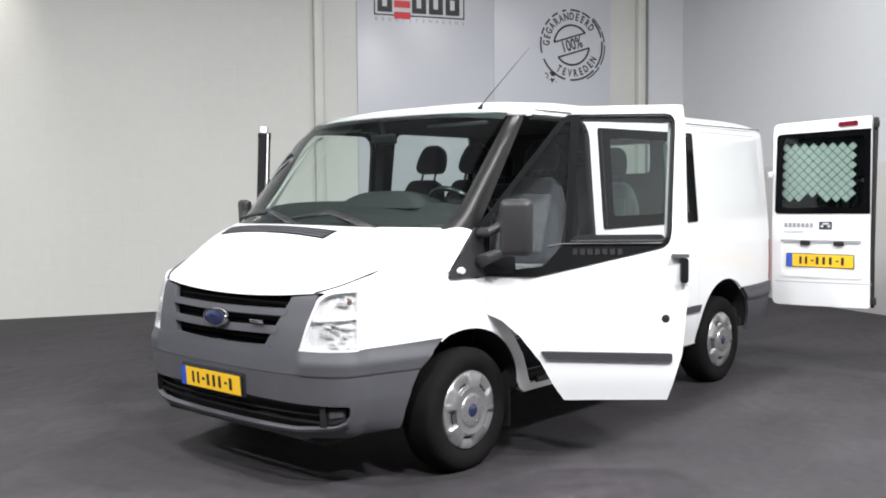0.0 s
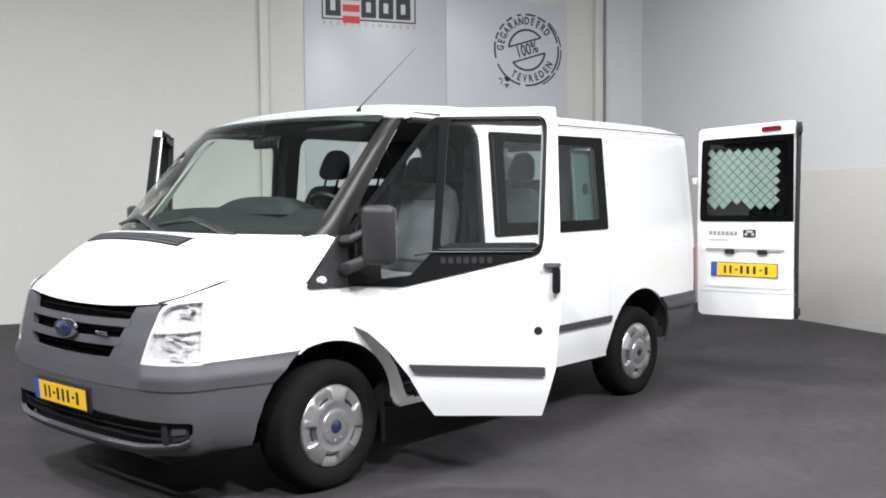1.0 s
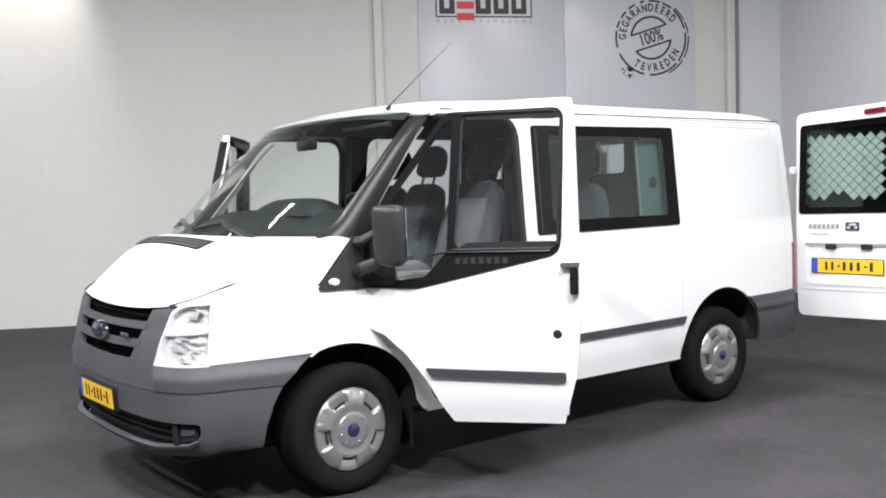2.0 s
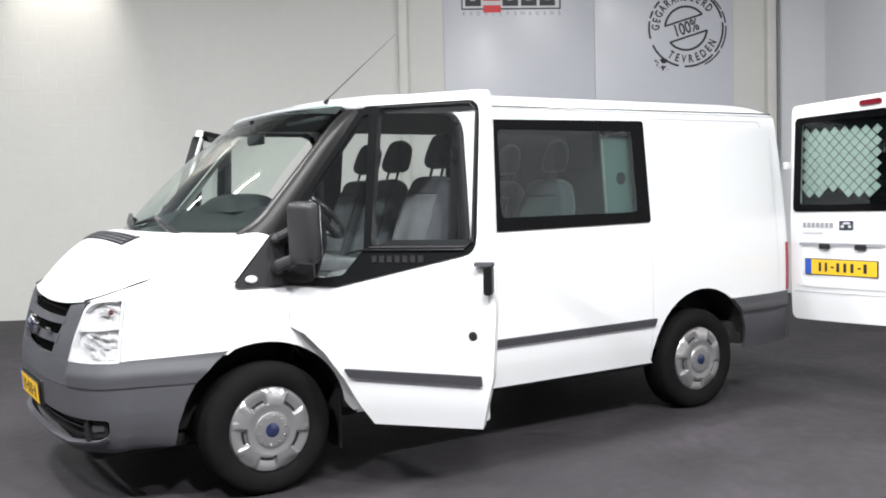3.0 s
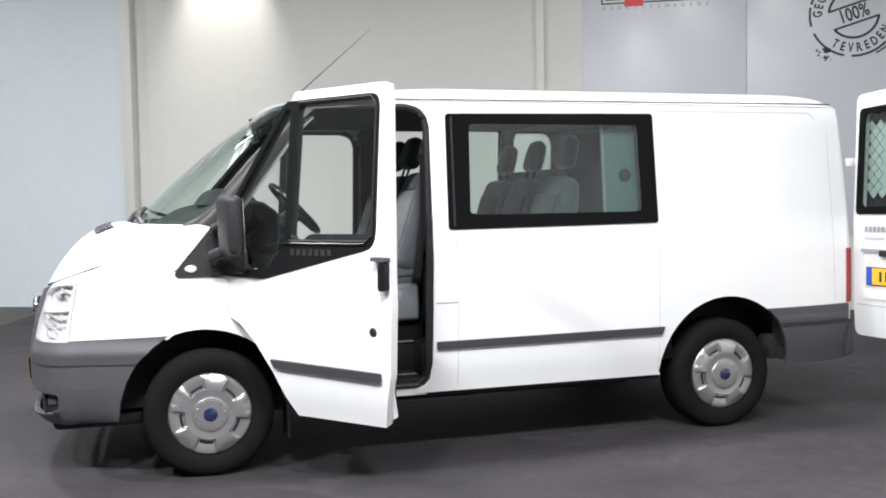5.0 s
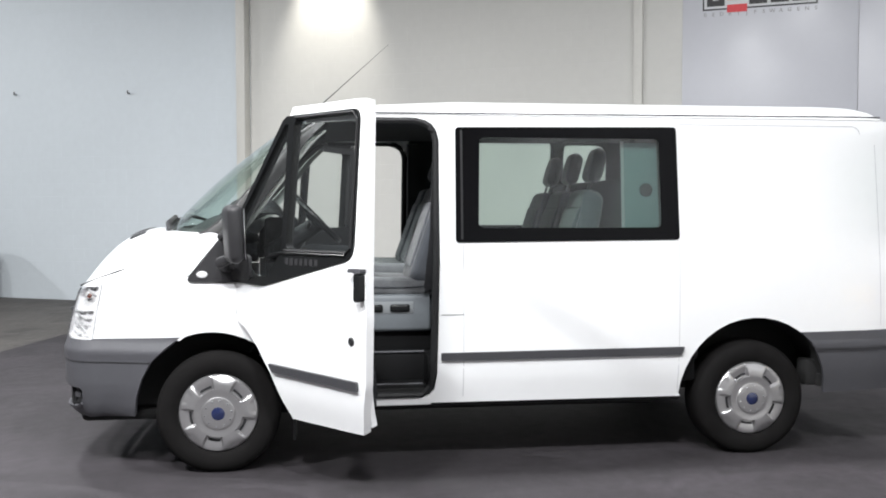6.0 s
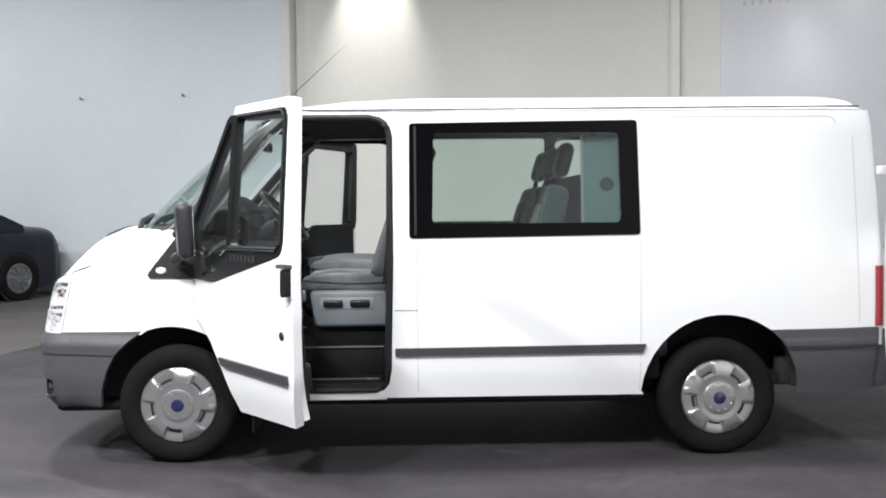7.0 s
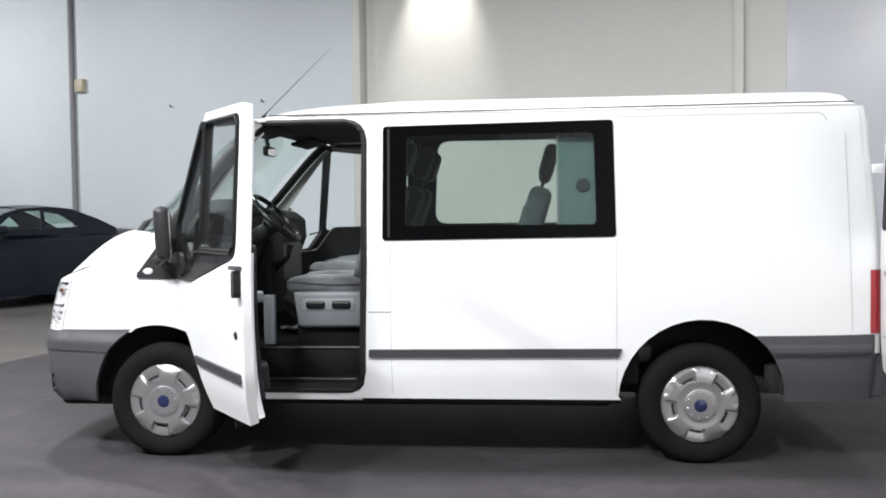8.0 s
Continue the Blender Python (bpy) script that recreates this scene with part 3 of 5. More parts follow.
LIGHT_SEAM = material("pale_gap_and_crease_shade", (0.46, 0.465, 0.48), 0.6, vary=0.1, scale=20)
for pts, w, m in ((span((1.292, 0.375), (1.292, 1.20)), 0.0035, LIGHT_SEAM), (span((2.497, 0.37), (2.497, 1.20)), 0.003, LIGHT_SEAM), (span((1.170, 0.822), (1.292, 0.822)), 0.004, SEAM), (span((0.1015, 0.845), (0.1015, 1.004), 3), 0.006, SEAM),
                  (span((2.50, 1.852), (3.53, 1.852)) + arc(3.53, 1.80, 0.052, 80, 10, 5), 0.005, LIGHT_SEAM), (span((3.70, 0.72), (3.675, 1.75)), 0.003, LIGHT_SEAM)):
    part("panel_gap", strip(pts, w), m, van)

# side windows: one dark-edged pane on each side, proud by a few millimetres
pane = rounded([(1.250, 1.208), (2.497, 1.218), (2.487, 1.838), (1.254, 1.826)], 0.022)
clear = rounded([(1.375, 1.285), (2.395, 1.285), (2.385, 1.772), (1.385, 1.772)], 0.03)
part("window_border", sheet(pane, [clear], lambda a, b: side(a, b, 0.006), 0.005, steps=(0.3, 0.12)), BORDER, van, "glossy black printed border of the side window")
part("side_window", sheet(clear, [], lambda a, b: side(a, b, 0.0045), 0.0, steps=(0.3, 0.12)), GLASS_SIDE, van, "dark tinted fixed side window")
part("window_bead", strip(span((1.285, 1.225), (1.285, 1.81)), 0.012, out=0.0078), BLACK_PLASTIC, van)
for hole in (far_hole, far_hole_b):
    part("side_window", sheet(hole, [], lambda a, b: far(a, b, 0.0045), 0.0, steps=(0.3, 0.12)), GLASS_CLEAR, van)

# grey rubbing strips on the flanks
both_sides("rubbing_strip", rounded([(1.170, 0.576), (2.505, 0.581), (2.525, 0.626), (1.170, 0.618)], 0.006), [], STRIP, 0.014, out=0.014)

# roof
def roof(x, e):
    """e from -1 to 1 across."""
    rise = line(x, [(0.40, 0.030), (0.5, 0.045), (0.65, 0.072), (0.9, 0.104), (1.3, 0.128), (3.55, 0.128), (3.66, 0.124), (3.71, 0.112), (3.732, 0.080), (3.742, 0.020)])
    front = 0.045 * (1 - (abs(e)) ** 2.5) * max(0, (1.4 - x) / 1.0)
    edge_y = side_y(x, 1.9) - 0.003 + 0.05 * max(0, (0.75 - x) / 0.33) ** 2
    drop = line(x, [(0.40, 0.020), (0.55, 0.004), (0.7, 0.0), (4, 0.0)])
    corner = 0.125 * abs(e) ** 2.6 * max(0, (0.95 - x) / 0.53)
    return Vector((x - front + corner, MID + (MID - edge_y) * e, 1.893 - drop + rise * (1 - abs(e) ** 3.2) ** 0.75))


def roof_sheet(a, b):
    e = math.sin(b * math.pi / 2)
    return roof(a, e)


part("roof", surface(roof_sheet, 90, 40, 0.42, 3.742, -1, 1, 0.012), PAINT, van)
for f in (side, far):
    part("roof_gutter", strip(span((0.62, 1.898), (3.72, 1.908), 24), 0.009, f, 0.004), SEAM, van, "dark drip rail groove along the roof")
    part("door_header", sheet([(0.585, 1.868), (1.06, 1.868), (1.04, 1.888), (0.585, 1.888)], [], lambda a, b: f(a, b, -0.002), 0.03, steps=(0.2, 0.03)), PAINT, van)
    # dark rubber seal round the cab door opening
    seal = [(0.60, 1.860), (1.04, 1.860)] + [(1.085, 1.848), (1.118, 1.828), (1.140, 1.795), (1.150, 1.75)] + [(1.145, 1.1), (1.13, 0.5), (1.115, 0.43), (1.07, 0.39), (0.58, 0.388)]
    bmr = rod(bmesh.new(), [f(x, z, -0.012) for x, z in seal], 0.019, 8)
    part("door_seal", bmr, BLACK_PLASTIC, van, "black rubber door seal")

# rear corner post, lamps, bumper
for sgn, f in ((1, side), (-1, far)):
    post = surface(lambda a, b: f(3.80, b) + Vector((0.06 * math.sin(a * math.pi / 2), sgn * 0.06 * (1 - math.cos(a * math.pi / 2)), 0)) + Vector((line(b, [(0.69, 0.0), (1.05, 0.0), (1.4, -0.015), (1.8, -0.045), (1.887, -0.058)]), 0, 0)), 5, 16, 0, 1, 0.60, 1.887, 0.01)
    part("rear_corner", post, PAINT, van)
    lamp = surface(lambda a, b: f(3.795, b, 0.004) + Vector((0.066 * math.sin(a * math.pi / 2), sgn * 0.05 * (1 - math.cos(a * math.pi / 2)), 0)), 5, 8, 0, 1, 0.705, 1.035, 0.012)
    part("tail_lamp", lamp, TAIL_RED, van, "tall red tail lamp")
    bump = [(3.364, 0.345), (3.80, 0.355), (3.84, 0.37), (3.84, 0.695), (3.80, 0.70), (3.205, 0.694), (3.262, 0.64), (3.310, 0.57), (3.345, 0.49), (3.362, 0.41)]
    part("rear_bumper_side", sheet(bump, [], lambda a, b: f(min(a, 3.8), b, 0.016 if b > 0.6 else 0.008) + Vector((max(0, a - 3.8), sgn * max(0, a - 3.8), 0)), 0.02, steps=(0.06, 0.02)), GREY_PLASTIC, van, "dark grey wrap-round rear bumper end")
for f in (side, far):
    part("bumper_gap", strip(span((3.305, 0.592), (3.80, 0.600)), 0.006, f, 0.0175), SEAM, van)
    part("bumper_ridge", sheet([(3.296, 0.604), (3.80, 0.612), (3.80, 0.690), (3.225, 0.684)], [], lambda a, b: f(a, b, 0.020 if b < 0.65 else 0.012), 0.006, steps=(0.06, 0.02)), GREY_PLASTIC, van)
part("rear_bumper", boxes(((3.80, 0.05, 0.36), (3.895, 2 * MID - 0.05, 0.60)), bevel=0.03), GREY_PLASTIC, van, "dark grey plastic rear bumper")
part("rear_header", boxes(((3.70, 0.14, 1.84), (3.755, 2 * MID - 0.14, 1.90)), bevel=0.01), PAINT, van)
part("rear_sill", boxes(((3.76, 0.05, 0.56), (3.84, 2 * MID - 0.05, 0.62)), bevel=0.01), PAINT, van)
part("door_hinge", boxes(((3.80, 0.0, 1.53), (3.85, 0.035, 1.58)), bevel=0.006), PAINT, van)
shut_out = rounded([(MID, 0.52), (2 * MID - 0.06, 0.52), (2 * MID - 0.06, 1.90), (MID, 1.90)], 0.03)
shut_win = rounded([(MID + 0.10, 1.27), (2 * MID - 0.13, 1.27), (2 * MID - 0.13, 1.85), (MID + 0.10, 1.85)], 0.03)
shut = part("rear_door_closed", sheet(shut_out, [shut_win], lambda a, b: Vector((3.84, a, b)), 0.04, step=0.4), PAINT, van, "closed white rear door")
part("rear_window", sheet(shut_win, [], lambda a, b: Vector((3.835, a, b)), 0.0, step=0.4), GLASS_CLEAR, shut)

# bonnet
def nose_at(y, z, out=0.0):
    """The nose surface where it has this y."""
    lo, hi = 0.0, 1.0
    for _ in range(30):
        s = (lo + hi) / 2
        lo, hi = (s, hi) if nose(s, z).y < y else (lo, s)
    return nose(lo, z, out)


def bonnet(a, e):
    """a from 0 at the front edge to 1 at the windscreen, e from -1 to 1 across."""
    w = line(a, [(0, 0.62), (0.05, 0.668), (0.1, 0.703), (0.15, 0.726), (0.2, 0.743), (0.3, 0.770), (0.4, 0.795), (0.5, 0.820), (0.6, 0.843), (0.8, 0.872), (1, 0.885)])
    x0 = nose_at(MID - 0.62 * abs(e), 0.955).x + 0.004
    x1 = -0.36 + 0.30 * abs(e) ** 3
    x = x0 + (x1 - x0) * a
    z0 = 0.938 + 0.035 * abs(e) ** 2
    z1 = 1.272 - (0.115 - 0.105 * a ** 3) * abs(e) ** 3
    z = z0 + (z1 - z0) * (1 - (1 - a) ** 1.5) + 0.080 * math.sin(a ** 0.65 * math.pi) * (1 - e * e)
    return Vector((x, MID + w * e, z))


part("bonnet", surface(bonnet, 26, 36, 0, 1, -1, 1, 0.008), PAINT, van)


# wing tops that close the gap from bonnet edge to flank
def wing_top(a, t):
    p = bonnet(a, -1)
    x = p.x
    if x < -0.61:
        s = 0.4 + 0.29 * min(1.0, (-0.61 - x) / 0.185)
    else:
        s = 0.4 * (-0.2 - x) / 0.42
    if s > 0:
        q = nose(s, top_z(s) - 0.002, 0.001)
    else:
        k = (x + 0.2) / 0.14
        q = side(-0.2 + 0.225 * k, line(k, [(0, 1.043), (0.2, 1.03), (1, 1.25)]))
    return p.lerp(q, t) + Vector((0, 0, 0.007 * math.sin(t * math.pi) * min(1, a * 4)))


part("wing_top", surface(wing_top, 40, 6, 0, 1, 0, 1, 0.006), PAINT, van)
part("wing_top", flip_y(surface(wing_top, 40, 6, 0, 1, 0, 1, 0.006), MID), PAINT, van)
for fl in (lambda m: m, lambda m: flip_y(m, MID)):
    shut = [bonnet(k / 60, -1) + Vector((-0.002, -0.002, 0.002)) for k in range(0, 25)]
    part("bonnet_gap", fl(rod(bmesh.new(), shut, [0.006] * 20 + [0.005, 0.004, 0.003, 0.002, 0.001], 6)), SEAM, van, "dark shut line beside the bonnet")

# bonnet air grille: one on the near half, with slats
def vent_at(a, e, up=0.0):
    return bonnet(a, e) + Vector((-0.4 * up, 0, up))


part("bonnet_vent", surface(lambda a, e: vent_at(a, e, 0.003), 6, 30, 0.550, 0.745, -0.52, 0.52, 0.0), SATIN_BLACK, van, "dark slatted air intake on the bonnet")
for k in range(4):
    a0 = 0.562 + k * 0.046
    part("vent_slat", surface(lambda a, e: vent_at(a, e, 0.007), 2, 30, a0, a0 + 0.022, -0.51, 0.51, 0.003), GREY_PLASTIC, van)

# grille and bumper
SG = 0.80
def half(name, outline, holes, mat, thick, out, step=(0.03, 0.04), label="", fn=None):
    nose_parts(name, outline, holes, mat, thick, out, step, label, fn)


# near-black sheet paints the unlit open field behind, then the grey surround in four bands
half("grille_recess", [(0.76, 0.69), (1.0, 0.69), (1.0, 0.945), (0.72, 0.945)], [], VOID, 0.004, -0.05)
half("grille_frame", [(0.742, 0.69), (SG + 0.075, 0.69), (SG - 0.015, 0.950), (0.674, 0.966), (0.677, 0.935), (0.709, 0.83)], [], GREY_PLASTIC, 0.03, 0.008, label="grey grille surround")
for z0, z1 in ((0.690, 0.712), (0.768, 0.806), (0.856, 0.890)):
    half("grille_bar", [(SG + 0.29 * (0.90 - z0) - 0.01, z0 + 0.004), (1.0, z0 - 0.004), (1.0, z1 - 0.004), (SG + 0.29 * (0.90 - z1) - 0.01, z1 + 0.006)], [], GREY_PLASTIC, 0.03, 0.010, label="grey grille bar")
for z in (0.737, 0.830, 0.914):
    half("grille_slat", [(SG, z), (1.0, z - 0.002), (1.0, z + 0.004), (SG, z + 0.006)], [], VOID, 0.01, -0.02)
part("grille_badge", boxes(((-0.872, 0.60, 0.815), (-0.862, 0.70, 0.833)), bevel=0.002), CHROME, van, "small chrome badge in the grille")

bumper = [(0.225, 0.30), (0.5, 0.285), (1.0, 0.275), (1.0, 0.322), (0.75, 0.326), (0.57, 0.345), (0.52, 0.362), (0.492, 0.392), (0.488, 0.436), (0.505, 0.446), (0.75, 0.452), (1.0, 0.462), (1.0, 0.588), (0.140, 0.588), (0.185, 0.50), (0.215, 0.40)]
shelf = [(0.138, 0.5905), (0.4, 0.5905), (0.7, 0.5905), (1.0, 0.5905), (1.0, 0.700), (0.50, 0.705), (-0.010, 0.722), (0.06, 0.67)]
def shelf_fn(a, b):
    # slopes out under each lamp; flush with the grille surround in the middle
    corner = line(b, [(0.588, 0.029), (0.640, 0.031), (0.652, 0.028), (0.700, 0.004), (0.722, 0.002)])
    middle = line(b, [(0.588, 0.025), (0.66, 0.016), (0.702, 0.009)])
    k = line(a, [(0.0, 0.0), (0.722, 0.0), (0.742, 1.0), (1.0, 1.0)])
    return nose(a, b, corner + (middle - corner) * k)


def tuck(a, b, out):
    """The bumper's corners draw in towards the ground; its middle does not."""
    k = line(a, [(0.2, 0.6), (0.35, 1.0), (0.58, 1.0), (0.76, 0.0)])
    return out - k * line(b, [(0.27, 0.060), (0.31, 0.040), (0.36, 0.020), (0.42, 0.006), (0.47, 0.0)])


half("front_bumper", bumper, [], GREY_PLASTIC, 0.02, 0, step=(0.02, 0.02), label="dark grey plastic front bumper", fn=lambda a, b: nose(a, b, tuck(a, b, line(b, [(0.26, -0.006), (0.30, 0.020), (0.33, 0.024), (0.60, 0.024)]))))
half("bumper_shelf", shelf, [], GREY_PLASTIC, 0.02, 0, step=(0.01, 0.012), label="grey sloping top of the bumper", fn=shelf_fn)
half("bumper_recess", [(0.47, 0.30), (1.0, 0.29), (1.0, 0.475), (0.47, 0.46)], [], BLACK_PLASTIC, 0.004, -0.06)
for z in (0.352, 0.392, 0.432):
    half("intake_bar", [(0.66, z + 0.002), (1.0, z - 0.003), (1.0, z + 0.006), (0.66, z + 0.011)], [], BLACK_PLASTIC, 0.02, -0.022)
half("fog_lamp_hood", rounded([(0.530, 0.395), (0.610, 0.385), (0.610, 0.418), (0.530, 0.420)], 0.012), [], STRIP, 0.012, -0.004)
half("fog_lamp_blank", rounded([(0.515, 0.372), (0.625, 0.350), (0.625, 0.432), (0.515, 0.432)], 0.02), [], BLACK_PLASTIC, 0.015, -0.012, label="black blank in the fog lamp opening")
half("fog_lamp_web", [(0.625, 0.335), (0.652, 0.335), (0.652, 0.450), (0.625, 0.450)], [], BLACK_PLASTIC, 0.03, 0.006)
half("bumper_lip", [(0.505, 0.368), (0.57, 0.345), (0.75, 0.326), (1.0, 0.322), (1.0, 0.310), (0.75, 0.314), (0.57, 0.331), (0.50, 0.356)], [], GREY_PLASTIC, 0.014, 0, step=(0.03, 0.04), fn=lambda a, b: nose(a, b, tuck(a, b, 0.032)))
half("bumper_gap", [(0.138, 0.5845), (0.72, 0.5845), (0.72, 0.5895), (0.138, 0.5895)], [], SEAM, 0.0, 0.0268)

# badge, front plate
bm = lathe([(0.0005, -0.016), (0.055, -0.014), (0.068, -0.008)], steps=40)
move(bm, Matrix.Translation((-0.882, MID, 0.822)) @ pose(0, 0, 0, 0, 0, -90) @ Matrix.Diagonal((1.25, 1, 0.62, 1)))
part("badge", bm, BLUE, van, "blue oval badge")
bm = lathe([(0.066, -0.012), (0.074, -0.012), (0.080, -0.002), (0.078, 0.012)], steps=40)
move(bm, Matrix.Translation((-0.882, MID, 0.822)) @ pose(0, 0, 0, 0, 0, -90) @ Matrix.Diagonal((1.25, 1, 0.62, 1)))
part("badge_rim", bm, CHROME, van, "chrome rim of the badge")


def plate_on(parent, m, w=0.52, h=0.11):
    """A yellow plate with a blue band and plain bars; its face looks along -y of m."""
    base = part("number_plate", move(boxes(((-w / 2, -0.004, -h / 2), (w / 2, 0.004, h / 2)), bevel=0.003), m), INK, parent, "yellow number plate with a blue end band")
    base = base if parent is van else parent
    part("plate_face", move(boxes(((-w / 2 + 0.05, -0.0055, -h / 2 + 0.006), (w / 2 - 0.006, -0.003, h / 2 - 0.006))), m), PLATE, base)
    part("plate_band", move(boxes(((-w / 2 + 0.006, -0.0055, -h / 2 + 0.006), (-w / 2 + 0.05, -0.003, h / 2 - 0.006))), m), EU_BLUE, base)
    x = -w / 2 + 0.105
    for k, bw in enumerate((0.028, 0.028, -0.02, 0.034, 0.034, 0.034, -0.02, 0.036)):
        if bw < 0:
            part("plate_bar", move(boxes(((x, -0.0068, -0.006), (x + 0.022, -0.005, 0.006))), m), INK, base)
            x += 0.040
        else:
            part("plate_bar", move(boxes(((x, -0.0068, -0.030), (x + bw * 0.62, -0.005, 0.030))), m), INK, base)
            x += bw + 0.016
    return base


plate_on(van, pose(-0.907, 0.985, 0.500, 4, 0, -90))
part("plate_holder", boxes(((-0.900, 0.715, 0.440), (-0.868, 1.255, 0.565)), bevel=0.006), BLACK_PLASTIC, van)

# head lamps
head_out = [(0.742, 0.702), (0.710, 0.83), (0.674, 0.935)] + [(s, z) for s, z in lamp_top[::-1]] + [(0.410, 0.85), (0.426, 0.702)]
head_in = [(0.728, 0.714), (0.698, 0.83), (0.662, 0.928), (0.630, 0.958), (0.58, 0.972), (0.48, 0.978), (0.404, 0.978), (0.422, 0.85), (0.438, 0.714)]
for mirror in (False, True):
    fl = (lambda b: flip_y(b, MID)) if mirror else (lambda b: b)
    lampb = part("head_lamp", fl(sheet(head_out, [], lambda a, b: nose(a, b, -0.030), 0.004, steps=(0.02, 0.03))), REFLECTOR, van, "tall clear head lamp with a faceted reflector")
    part("lamp_lens", fl(sheet(head_out, [], lambda a, b: nose(a, b, 0.006), 0.0, steps=(0.01, 0.03))), LENS, lampb)
    part("lamp_rim", fl(sheet(head_out, [head_in], lambda a, b: nose(a, b, 0.004), 0.03, steps=(0.02, 0.04))), CLEAR_LENS, lampb)
    part("lamp_gap", fl(rod(bmesh.new(), [nose(a, b, 0.004) for a, b in head_out[-1:] + head_out[:1]], 0.004, 6)), SEAM, lampb)
    part("lamp_gap", fl(rod(bmesh.new(), [nose(a, b, 0.003) for a, b in head_out[-4:]], 0.0022, 6)), GREY_INK, lampb)
    c = nose(0.470, 0.930, -0.012)
    d = (nose(0.470, 0.930, 0.05) - nose(0.470, 0.930, -0.05)).normalized()
    bulb = lathe([(0.0005, 0.002), (0.009, 0.004), (0.012, 0.010), (0.010, 0.018)], steps=14)
    part("lamp_bulb", fl(move(bulb, look(c, c + d) @ pose(0, 0, 0, -90))), AMBER_LENS, lampb, "amber indicator bulb")
    part("lamp_divider", fl(sheet([(0.425, 0.852), (0.690, 0.838), (0.688, 0.850), (0.424, 0.864)], [], lambda a, b: nose(a, b, -0.004), 0.02, steps=(0.03, 0.1))), REFLECTOR, lampb)
    # random bars in two tones imitate the reflector's broken reflections
    rib_rng = random.Random(3)
    for k in range(34):
        low = k % 3 > 0
        a0, z0 = (rib_rng.uniform(0.435, 0.60), rib_rng.uniform(0.725, 0.825)) if low else (rib_rng.uniform(0.42, 0.54), rib_rng.uniform(0.905, 0.962))
        w, h, sl = rib_rng.uniform(0.025, 0.065), rib_rng.uniform(0.004, 0.010), rib_rng.uniform(-0.004, 0.022)
        part("lamp_facet", fl(sheet([(a0, z0), (a0 + w, z0 + sl), (a0 + w, z0 + sl + h), (a0, z0 + h)], [], lambda a, b: nose(a, b, -0.008 + 0.006 * (k % 2)), 0.006, steps=(0.03, 0.1))), (LAMP_GREY, REFLECTOR, LAMP_GREY, REFLECTOR)[k % 4], lampb)

# windscreen, pillars
def screen(e, t):
    """e from -1 to 1 across, t from 0 at the bottom to 1 at the top."""
    lo = Vector((-0.35 + 0.30 * abs(e) ** 3, MID + 0.866 * e, 1.268 - 0.004 * abs(e) ** 3))
    hi = Vector((0.42 + 0.085 * abs(e) ** 2.2, MID + 0.822 * e, 1.925 - 0.035 * abs(e) ** 3))
    return lo.lerp(hi, t) + Vector((-0.02, 0, 0.022)) * math.sin(t * math.pi)


